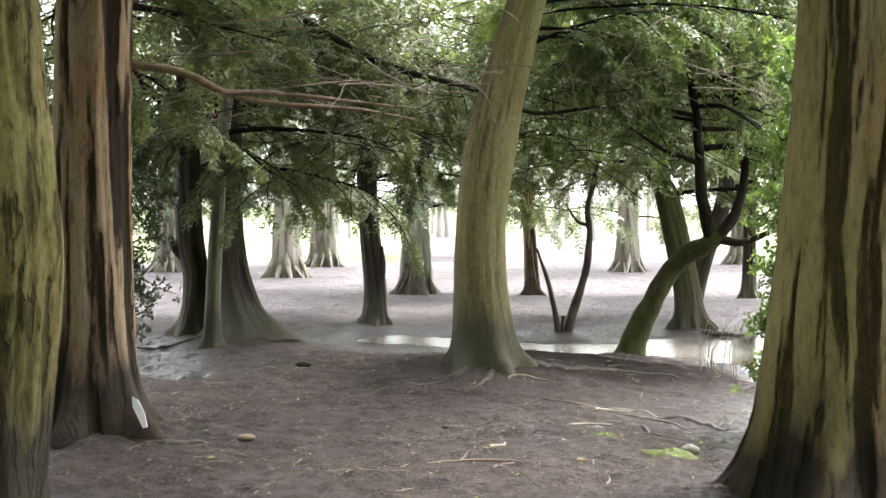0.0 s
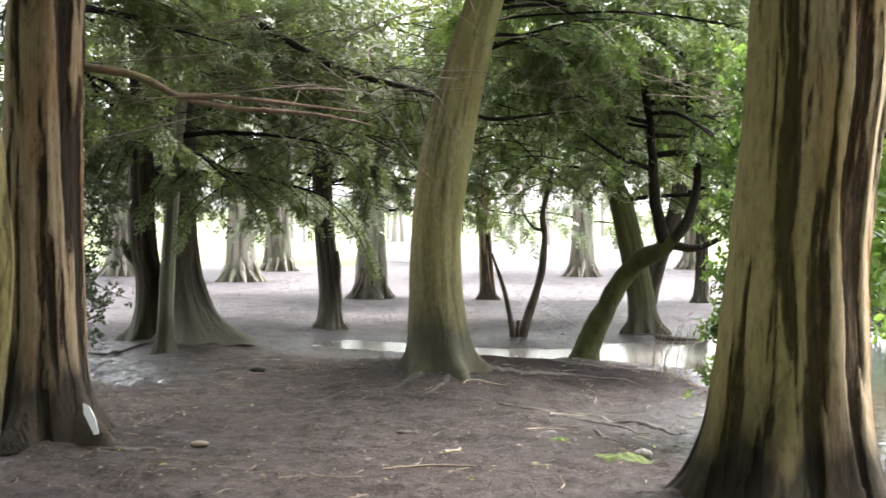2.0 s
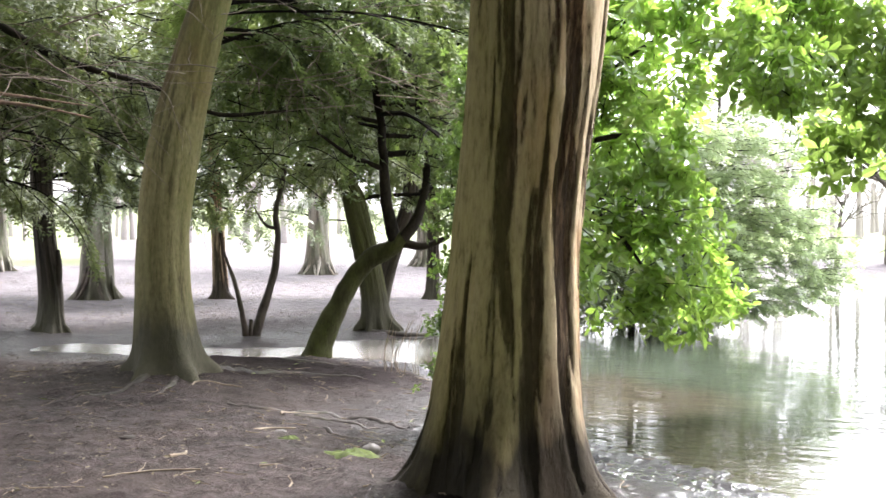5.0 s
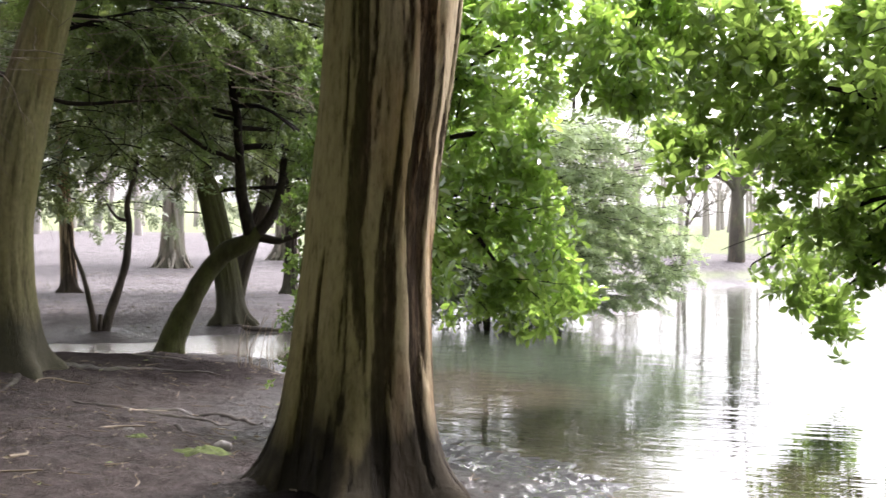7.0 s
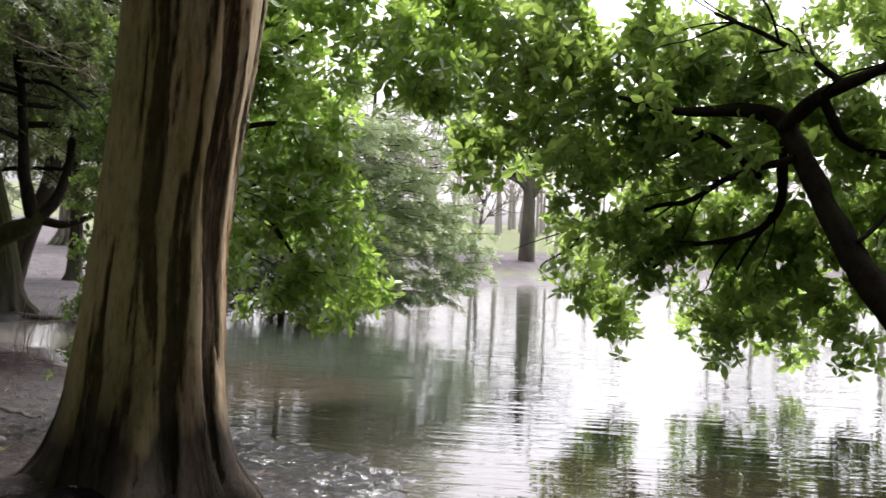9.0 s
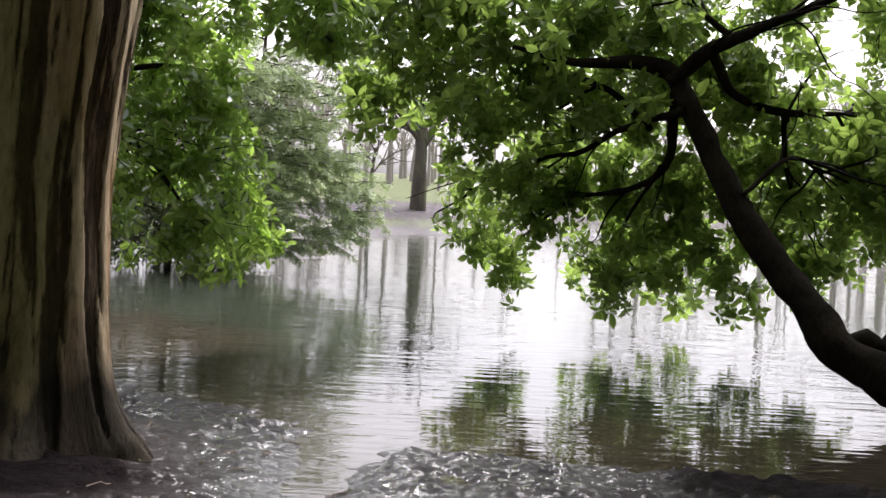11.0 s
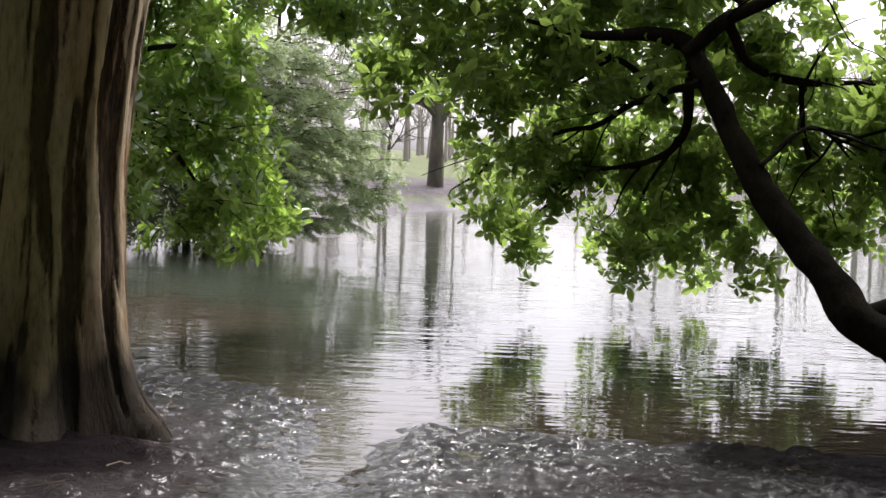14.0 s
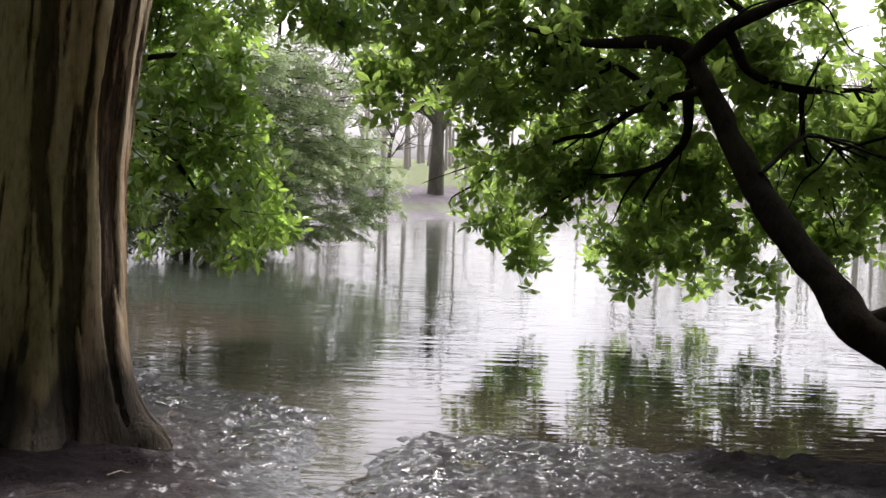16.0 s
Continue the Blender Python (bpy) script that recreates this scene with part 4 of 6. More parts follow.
canopy_top(red, (-2.5, 8.1, 7.2), (3.4, 3.4, 2.2), 585, 0.75, M_YEW, 23)
limb(red, [(-2.45, 8.15, 2.80), (-1.97, 8.37, 2.74), (-1.70, 8.63, 2.62), (-1.30, 8.91, 2.57), (-0.68, 9.17, 2.55), (-0.23, 9.30, 2.48)], [0.036, 0.026, 0.018, 0.008], M_DEADLIMB, label="bare dead brown bough")
limb(red, [(-1.72, 8.60, 2.63), (-1.3, 8.85, 2.645), (-0.7, 9.05, 2.60), (-0.26, 9.15, 2.565)], [0.022, 0.018, 0.006], M_DEADLIMB, n=14, label="bare dead brown bough")

# greenish trunk close by
zn = foot(-2.33, 5.55)
nearl = thing("green_barked_yew", (-2.33, 5.55, zn), "thick yew trunk with brown bark greened by algae", "tree", "wood trees")
NEARP = [(-2.42, 5.55, zn), (-2.36, 5.55, 0.6), (-2.30, 5.55, 1.3), (-2.33, 5.55, 1.9), (-2.40, 5.55, 2.8), (-2.5, 5.5, 6.5)]
add_trunk(nearl, M_GREENISH, path=NEARP, radii=[(0, 0.33), (0.7, 0.34), (1.3, 0.35), (2.8, 0.33), (6.5, 0.16)], seed=15, flutes=0.05, flute_freq=2.0, lobes=5, flare=0.25, flare_h=0.25, sides=150, step=0.03, grain=0.010, plates=0.35, strips=4.6, algae_shade=(300, 0.8))
conifer_crown(nearl, NEARP, 31, 4.4, 6.6, 7, 2.8, 0.25, 0.8, M_YEW, M_LIMB, 6, 0.10, template=SPRAY_COARSE)
canopy_top(nearl, (-2.3, 5.3, 7.0), (3.6, 3.6, 2.0), 585, 0.75, M_YEW, 32)

# smooth leaning trunk
zl = foot(0.45, 11.2, 0.08)
lean = thing("leaning_tree", (0.45, 11.2, zl), "leaning tree with smooth grey-green bark and spreading roots", "tree", "wood trees")
LEANP = [(0.46, 11.2, zl), (0.40, 11.2, 0.67), (0.375, 11.2, 1.3), (0.41, 11.2, 1.88), (0.55, 11.2, 2.74), (0.75, 11.2, 3.54), (0.98, 11.2, 4.5), (1.4, 11.1, 7.5)]
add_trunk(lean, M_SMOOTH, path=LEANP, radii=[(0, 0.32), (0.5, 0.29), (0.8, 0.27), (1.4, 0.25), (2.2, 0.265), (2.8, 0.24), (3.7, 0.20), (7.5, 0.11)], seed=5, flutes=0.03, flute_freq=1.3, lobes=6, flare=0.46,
          flare_h=0.19, claw=0.9, sides=120, step=0.035, grain=0.004, ridge_gain=1.6, strips=6, sweep=(-0.3, -0.5), algae_shade=(165, 0.85), shade_z=1.9)
conifer_crown(lean, LEANP, 41, 4.4, 7.4, 10, 3.2, 0.4, 0.32, M_YEW, M_LIMB, 9, 0.075)
conifer_crown(lean, LEANP, 43, 3.3, 4.6, 12, 2.3, 0.35, 0.20, M_YEWGREEN, M_LIMB, 9, 0.055, arc=(-15, 75), hang=0.7, limb_r=0.022)
canopy_top(lean, (1.3, 11.2, 7.6), (3.4, 3.4, 2.0), 1700, 0.46, M_YEW, 42, template=SPRAY_MID)

# three stems together
zp = foot(-2.95, 15.5)
pair = thing("wide_footed_yew", (-2.95, 15.5, zp), "dark yew whose foot spreads wide over the mud", "tree", "wood trees")
PAIRP = [(-2.85, 15.5, zp), (-2.96, 15.5, 0.6), (-3.03, 15.5, 1.2), (-3.06, 15.5, 2.4), (-3.02, 15.5, 4.0), (-2.9, 15.5, 8)]
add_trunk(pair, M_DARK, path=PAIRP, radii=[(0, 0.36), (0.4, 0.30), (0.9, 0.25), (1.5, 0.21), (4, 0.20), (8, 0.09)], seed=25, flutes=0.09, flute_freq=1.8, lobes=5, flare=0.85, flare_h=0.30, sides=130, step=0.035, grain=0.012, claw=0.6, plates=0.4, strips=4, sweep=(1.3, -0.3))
conifer_crown(pair, PAIRP, 51, 2.2, 4.6, 13, 3.0, 0.6, 0.23, M_YEW, M_LIMB, 10, 0.055, hang=0.8)
canopy_top(pair, (-2.9, 15.6, 5.6), (3.4, 2.6, 2.4), 2600, 0.40, M_YEW, 52, template=SPRAY_MID)
limb(pair, [(-3.0, 14.6, 5.0), (-1.54, 13.41, 4.01), (-0.69, 12.98, 3.50), (0.43, 12.59, 3.15), (0.98, 12.26, 2.86), (1.69, 11.88, 2.88)], [0.075, 0.06, 0.045, 0.03, 0.015], M_LIMB, n=40, label="long dark sagging bough")
canopy_top(pair, (-1.26, 13.34, 3.86), (1.5, 0.8, 0.75), 700, 0.30, M_YEW, 58, template=SPRAY)
lr = np.random.default_rng(53)
sag, sagw = Bag(), Bag()
for k in range(26):
    f = lr.uniform(0.05, 0.8)
    line0 = smooth_path([(-3.0, 14.6, 5.0), (-1.54, 13.41, 4.01), (-0.69, 12.98, 3.50), (0.43, 12.59, 3.15), (0.98, 12.26, 2.86), (1.69, 11.88, 2.88)], 60)
    st = line0[int(f * 59)]
    clothe(bough_line(st, (lr.normal(0.3, 0.5), lr.normal(0.2, 0.7), -0.2), lr.uniform(0.6, 1.5), 0.9, 7, lr), sag, sagw, lr, 0.035, 0.22)
sagw.made("twig_mass", M_LIMB, pair)
sag.made("hanging_foliage", M_YEW, pair)

za = foot(-3.57, 15.6)
side_stem = thing("forked_yew", (-3.57, 15.6, za), "dark crooked yew with a broken side stem", "tree", "wood trees")
SIDEP = [(-3.60, 15.6, za), (-3.54, 15.6, 0.5), (-3.52, 15.6, 0.96), (-3.61, 15.6, 1.6), (-3.63, 15.6, 4.0), (-3.7, 15.7, 7)]
add_trunk(side_stem, M_DARK, path=SIDEP, radii=[(0, 0.20), (0.5, 0.16), (1.2, 0.19), (4, 0.15), (7, 0.07)], seed=27, flutes=0.08, flute_freq=1.6, lobes=5, flare=0.6, flare_h=0.18, sides=70, grain=0.01)
limb(side_stem, [(-3.56, 15.55, 1.05), (-3.78, 15.5, 1.25), (-3.86, 15.5, 1.45)], [0.08, 0.06, 0.045], M_DARK, n=10)
conifer_crown(side_stem, SIDEP, 55, 2.1, 5.5, 12, 2.8, 0.6, 0.23, M_YEW, M_LIMB, 9, 0.055, hang=0.8)

zt = foot(-3.0, 14.3)
slim = thing("slim_grey_tree", (-3.0, 14.3, zt), "slim tree with smooth pale grey-green bark", "tree", "wood trees")
SLIMP = [(-3.02, 14.3, zt), (-2.99, 14.3, 0.87), (-2.90, 14.3, 2.34), (-2.75, 14.3, 4.1), (-2.6, 14.3, 7)]
add_trunk(slim, M_GREYTHIN, path=SLIMP, radii=[(0, 0.115), (0.6, 0.095), (4, 0.08), (7, 0.05)], seed=29, flutes=0.03, lobes=4, flare=0.5, flare_h=0.15, sides=48, grain=0.003)
conifer_crown(slim, SLIMP, 57, 2.5, 6.5, 9, 2.0, 0.6, 0.23, M_YEW, M_LIMB, 8, 0.055, hang=0.8)

# stub-sided trunk in the middle ground
zc = foot(-1.25, 19.3)
stub = thing("stubbed_yew", (-1.25, 19.3, zc), "dark yew trunk with a broken stub on its side", "tree", "wood trees")
STUBP = [(-1.22, 19.3, zc), (-1.20, 19.3, 0.6), (-1.30, 19.3, 1.6), (-1.35, 19.3, 3.0), (-1.3, 19.3, 8)]
add_trunk(stub, M_DARK, path=STUBP, radii=[(0, 0.24), (0.4, 0.20), (1.6, 0.17), (3, 0.17), (8, 0.07)], seed=33, flutes=0.09, flute_freq=1.8, lobes=6, flare=0.42, flare_h=0.13, sides=90, claw=0.8, grain=0.01)
limb(stub, [(-1.12, 19.25, 0.45), (-1.06, 19.22, 0.9), (-1.07, 19.22, 1.26)], [0.07, 0.06, 0.03], M_DARK, n=10, label="broken dead stub")
conifer_crown(stub, STUBP, 61, 2.35, 5.0, 15, 2.8, 0.5, 0.26, M_YEW, M_LIMB, 10, 0.06, hang=0.9)
canopy_top(stub, (-1.0, 19.3, 5.4), (3.8, 2.6, 2.6), 2600, 0.44, M_YEW, 62, template=SPRAY_MID)


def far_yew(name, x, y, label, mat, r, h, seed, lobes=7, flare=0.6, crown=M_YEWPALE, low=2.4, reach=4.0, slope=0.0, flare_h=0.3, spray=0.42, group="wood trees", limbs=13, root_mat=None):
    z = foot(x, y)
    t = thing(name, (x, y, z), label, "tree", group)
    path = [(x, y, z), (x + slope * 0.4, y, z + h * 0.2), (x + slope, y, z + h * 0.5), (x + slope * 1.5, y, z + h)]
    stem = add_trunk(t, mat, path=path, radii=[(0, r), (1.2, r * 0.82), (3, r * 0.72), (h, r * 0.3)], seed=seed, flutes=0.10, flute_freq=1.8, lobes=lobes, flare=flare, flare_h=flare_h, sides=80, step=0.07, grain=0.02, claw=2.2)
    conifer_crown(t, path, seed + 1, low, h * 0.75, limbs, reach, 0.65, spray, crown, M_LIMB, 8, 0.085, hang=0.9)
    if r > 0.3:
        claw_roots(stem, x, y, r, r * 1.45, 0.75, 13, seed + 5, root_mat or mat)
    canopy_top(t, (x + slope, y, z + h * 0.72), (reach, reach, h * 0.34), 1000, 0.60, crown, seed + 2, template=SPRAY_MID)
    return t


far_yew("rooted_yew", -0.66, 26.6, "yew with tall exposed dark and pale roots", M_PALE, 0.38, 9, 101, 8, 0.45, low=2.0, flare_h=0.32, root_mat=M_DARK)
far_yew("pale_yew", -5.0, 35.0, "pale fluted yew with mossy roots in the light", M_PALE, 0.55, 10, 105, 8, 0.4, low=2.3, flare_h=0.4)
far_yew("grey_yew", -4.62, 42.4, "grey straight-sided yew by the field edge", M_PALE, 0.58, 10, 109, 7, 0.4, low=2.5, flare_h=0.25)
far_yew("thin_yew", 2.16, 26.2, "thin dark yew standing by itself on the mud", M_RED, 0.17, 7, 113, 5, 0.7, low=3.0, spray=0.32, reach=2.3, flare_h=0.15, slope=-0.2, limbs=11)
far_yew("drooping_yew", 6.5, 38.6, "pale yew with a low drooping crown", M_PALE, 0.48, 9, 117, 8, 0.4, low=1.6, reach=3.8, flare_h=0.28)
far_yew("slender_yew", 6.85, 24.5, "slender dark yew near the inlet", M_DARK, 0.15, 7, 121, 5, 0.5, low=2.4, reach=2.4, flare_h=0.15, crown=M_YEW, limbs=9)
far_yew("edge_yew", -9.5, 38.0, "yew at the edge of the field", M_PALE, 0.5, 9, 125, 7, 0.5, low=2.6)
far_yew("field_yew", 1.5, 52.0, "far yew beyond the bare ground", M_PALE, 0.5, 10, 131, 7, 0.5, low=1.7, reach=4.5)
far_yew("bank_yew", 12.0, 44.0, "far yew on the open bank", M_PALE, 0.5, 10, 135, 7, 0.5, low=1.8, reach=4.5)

# the curved dark tree at the mound's edge
zk = foot(2.3, 13.5, 0.1)
curv = thing("crooked_tree", (2.3, 13.5, zk), "crooked mossy dark tree forking into two black stems", "tree", "wood trees")
limb(curv, [(2.26, 13.5, zk), (2.33, 13.5, 0.12), (2.47, 13.48, 0.45), (2.68, 13.45, 0.90), (2.80, 13.4, 1.08), (2.95, 13.3, 1.24), (3.14, 13.18, 1.36), (3.32, 13.08, 1.5)],
     [0.22, 0.16, 0.135, 0.125, 0.12, 0.115, 0.11, 0.09], M_MOSSY, "trunk", sides=26, n=44, knots=0.14)
limb(curv, [(3.22, 13.12, 1.42), (3.11, 13.14, 1.94), (3.03, 13.05, 2.61), (2.96, 13.07, 3.41), (2.9, 13.1, 4.8)], [0.085, 0.062, 0.055, 0.042, 0.025], M_LIMB, sides=10)
limb(curv, [(3.28, 13.1, 1.44), (3.52, 13.14, 1.8), (3.64, 13.21, 2.35), (3.57, 13.33, 3.11), (3.54, 13.34, 4.6)], [0.075, 0.055, 0.048, 0.04, 0.025], M_LIMB, sides=10)
limb(curv, [(3.3, 13.08, 1.44), (3.55, 13.0, 1.40), (3.85, 12.95, 1.52)], [0.06, 0.04, 0.025], M_LIMB, n=12)
for za_, x1, z1 in ((2.75, 3.95, 2.85), (3.15, 3.7, 3.2), (3.35, 3.5, 3.42), (2.35, 2.2, 2.75), (2.9, 2.1, 3.2)):
    limb(curv, [(3.02, 13.06, za_), (0.5 * (3.02 + x1), 13.0, 0.5 * (za_ + z1) - 0.05), (x1, 12.9, z1)], [0.035, 0.025, 0.012], M_LIMB, n=10)
CURVP = [(3.05, 13.08, 2.3), (2.95, 13.08, 3.5), (2.9, 13.1, 5)]
conifer_crown(curv, CURVP, 65, 2.5, 4.8, 11, 2.0, 0.6, 0.21, M_YEWGREEN, M_LIMB, 9, 0.055, hang=0.8)
canopy_top(curv, (2.6, 13.7, 4.4), (2.6, 1.6, 1.5), 2300, 0.34, M_YEW, 66, template=SPRAY_MID)

CURVLEAF = [((1.44, 12.92, 2.83), (0.4, 0.4, 0.28)),
            ((1.85, 13.07, 3.14), (0.4, 0.4, 0.28)),
            ((2.35, 13.19, 2.79), (0.35, 0.35, 0.245)),
            ((2.63, 12.93, 3.39), (0.4, 0.4, 0.28)),
            ((2.08, 12.83, 3.64), (0.45, 0.45, 0.315)),
            ((1.43, 12.92, 3.59), (0.4, 0.4, 0.28)),
            ((3.07, 12.84, 3.90), (0.4, 0.4, 0.28)),
            ((3.57, 12.50, 3.59), (0.35, 0.35, 0.245)),
            ((3.66, 12.68, 2.64), (0.3, 0.3, 0.21)),
            ((1.49, 13.42, 2.29), (0.22, 0.22, 0.154)),
            ((2.40, 12.78, 4.09), (0.45, 0.45, 0.315)),
            ((2.65, 13.34, 2.35), (0.25, 0.25, 0.175))]
leafy(curv, CURVLEAF, 68, M_YEWGREEN, M_LIMB, 0.075, 700, "small_leaved_foliage", low=1.0)
bare_twigs(curv, (1.0, 12.4, 2.4), (4.0, 13.6, 3.8), 60, 69, M_LIMB)
bare_twigs(lean, (0.8, 10.4, 2.9), (3.0, 11.8, 4.0), 40, 44, M_BARETWIG)
bare_twigs(pair, (-2.6, 12.0, 2.5), (0.4, 14.5, 4.2), 90, 54, M_LIMB)
bare_twigs(red, (-2.2, 8.0, 2.5), (0.2, 9.6, 3.3), 45, 24, M_BARETWIG)
bare_twigs(stub, (-1.6, 17.5, 2.0), (1.6, 19.5, 4.0), 60, 63, M_LIMB)

# two stems behind the inlet
zi = foot(4.03, 17.9)
inlet = thing("inlet_yew", (4.03, 17.9, zi), "mossy leaning yew on roots beside the inlet", "tree", "wood trees")
INP = [(4.05, 17.9, zi), (3.97, 17.9, 0.69), (3.66, 17.9, 2.08), (3.39, 17.95, 3.0), (3.2, 18, 6.5)]
add_trunk(inlet, M_MOSSY, path=INP, radii=[(0, 0.24), (0.5, 0.20), (2, 0.19), (6.5, 0.08)], seed=43, flutes=0.09, lobes=9, flare=0.6, flare_h=0.2, sides=90, claw=1.6, grain=0.008)
conifer_crown(inlet, INP, 67, 2.0, 5.5, 13, 2.8, 0.6, 0.25, M_YEW, M_LIMB, 9, 0.06, hang=0.8)
zj = foot(4.34, 19.5)
inlet2 = thing("inlet_yew", (4.34, 19.5, zj), "dark yew leaning over the inlet's far side", "tree", "wood trees")
INP2 = [(4.34, 19.5, zj), (4.58, 19.5, 0.82), (4.81, 19.4, 1.62), (5.04, 19.4, 2.62), (5.2, 19.4, 6.5)]
add_trunk(inlet2, M_DARK, path=INP2, radii=[(0, 0.20), (0.8, 0.17), (2.6, 0.14), (6.5, 0.07)], seed=45, flutes=0.08, lobes=5, flare=0.5, flare_h=0.16, sides=56, grain=0.008)
conifer_crown(inlet2, INP2, 69, 2.1, 5.5, 12, 2.8, 0.6, 0.26, M_YEW, M_LIMB, 9, 0.06, hang=0.8)
canopy_top(inlet2, (4.2, 18.8, 5.0), (3.8, 2.6, 2.2), 2500, 0.42, M_YEW, 70, template=SPRAY_MID)

# two bare dark stems from one root
zs = foot(1.85, 17.0)
sap = thing("bare_sapling", (1.85, 17.0, zs), "two-stemmed dark sapling with few leaves", "tree", "wood trees")
limb(sap, [(1.80, 17.0, zs), (1.72, 16.95, 0.35), (1.62, 16.92, 0.74), (1.45, 16.94, 1.26)], [0.055, 0.045, 0.03, 0.018], M_DARK, "stem")
limb(sap, [(1.92, 17.05, zs), (2.04, 17.06, 0.3), (2.20, 17.05, 0.8), (2.27, 17.05, 1.44), (2.25, 17.05, 1.88), (2.4, 17.05, 2.6)], [0.085, 0.065, 0.05, 0.045, 0.035], M_DARK, "stem")
limb(sap, [(2.27, 17.05, 1.62), (2.08, 17.0, 1.68), (1.9, 16.95, 1.95)], [0.03, 0.02, 0.01], M_DARK, n=10)
limb(sap, [(1.86, 17.0, zs), (1.87, 17.0, 0.22)], [0.04, 0.03], M_DARK, "stump", n=6)

# broad-leaved evergreen behind the old trunk, hanging over the pond
zq = foot(3.2, 9.2)
laurel = thing("laurel_tree", (3.2, 9.2, zq), "glossy bright green laurel hanging low over the water", "tree", "broadleaf trees")
limb(laurel, [(3.2, 9.2, zq), (3.25, 9.2, 0.7), (3.4, 9.15, 1.5), (3.6, 9.1, 2.4), (3.9, 9.2, 3.6), (4.1, 9.3, 5.0)], [0.16, 0.13, 0.11, 0.09, 0.04], M_LIMB, "trunk", sides=14)
for e in ((5.4, 9.3, 1.3), (5.2, 9.0, 2.4), (4.9, 8.9, 3.5), (4.6, 8.7, 1.0), (5.9, 9.6, 0.8)):
    limb(laurel, [(3.45, 9.15, 1.6 if e[2] < 2 else 2.2), (0.5 * (3.45 + e[0]), 0.5 * (9.15 + e[1]), 0.5 * (2 + e[2]) + 0.25), e], [0.035, 0.022, 0.008], M_LIMB, n=14)
LAUREL = [((4.0, 9.0, 3.05), (0.6, 0.7, 0.4)), ((4.5, 9.1, 3.6), (0.7, 0.8, 0.4)), ((4.2, 9.0, 2.35), (0.55, 0.7, 0.35)), ((4.75, 9.0, 2.75), (0.45, 0.6, 0.3)), ((3.85, 8.9, 1.75), (0.4, 0.6, 0.3)),
          ((4.5, 8.9, 1.75), (0.5, 0.6, 0.28)), ((4.95, 9.1, 2.15), (0.4, 0.5, 0.25)), ((4.85, 9.1, 1.42), (0.5, 0.6, 0.22)), ((5.3, 9.25, 1.15), (0.45, 0.5, 0.18)), ((4.3, 8.9, 1.2), (0.5, 0.5, 0.2)),
          ((3.8, 8.9, 1.15), (0.3, 0.4, 0.2)), ((4.7, 9.0, 0.92), (0.6, 0.4, 0.12)), ((5.3, 9.2, 0.9), (0.4, 0.4, 0.1)), ((4.1, 8.9, 0.95), (0.4, 0.4, 0.12)), ((5.26, 8.48, 3.50), (0.42, 0.5, 0.32)), ((5.68, 8.57, 3.40), (0.42, 0.5, 0.32)), ((5.46, 8.60, 3.02), (0.42, 0.5, 0.32)), ((5.04, 8.61, 3.96), (0.42, 0.5, 0.32)), ((5.92, 8.66, 3.96), (0.42, 0.5, 0.32))]
leafy(laurel, LAUREL, 71, M_LAUREL, M_LIMB, 0.125, 430, low=0.5, up=0.7, shoot=(0.3, 0.65))

# ivy on a dead stem beside it
zv = foot(2.78, 8.9)
ivy = thing("ivy_stem", (2.78, 8.9, zv), "thin stem clothed in small green ivy leaves", "ivy", "broadleaf trees")
limb(ivy, [(2.78, 8.9, zv), (2.76, 8.9, 0.8), (2.82, 8.9, 1.8), (2.90, 8.9, 3.2)], [0.03, 0.025, 0.02, 0.012], M_LIMB, "stem", n=20)
leafy(ivy, [((2.66, 8.9, 0.42), (0.10, 0.2, 0.2)), ((2.68, 8.9, 0.85), (0.10, 0.2, 0.25)), ((2.70, 8.9, 1.3), (0.11, 0.2, 0.28)), ((2.76, 8.9, 1.8), (0.11, 0.2, 0.3)), ((2.80, 8.9, 2.3), (0.12, 0.2, 0.3)), ((2.84, 8.9, 2.8), (0.14, 0.2, 0.35))], 72, M_IVY, M_LIMB, 0.06, 5200, low=0.1, up=0.3, shoot=(0.06, 0.2))

# feathery conifer on the spit behind it
zf = foot(11.6, 20.4)
feather = thing("feathery_conifer", (11.6, 20.4, zf), "pale feathery conifer sweeping down to the pond", "tree", "wood trees")
FEP = [(11.6, 20.4, zf), (11.6, 20.3, 2), (11.7, 20.2, 3), (11.8, 20.2, 4.6)]
add_trunk(feather, M_DARK, path=FEP, radii=[(0, 0.055), (2, 0.05), (4.6, 0.02)], seed=47, flutes=0.06, lobes=5, flare=0.4, sides=40, step=0.1)
conifer_crown(feather, FEP, 73, 1.2, 4.4, 12, 1.6, 0.1, 0.22, M_FEATHER, M_LIMB, 8, 0.07, hang=0.3, limb_r=0.015)
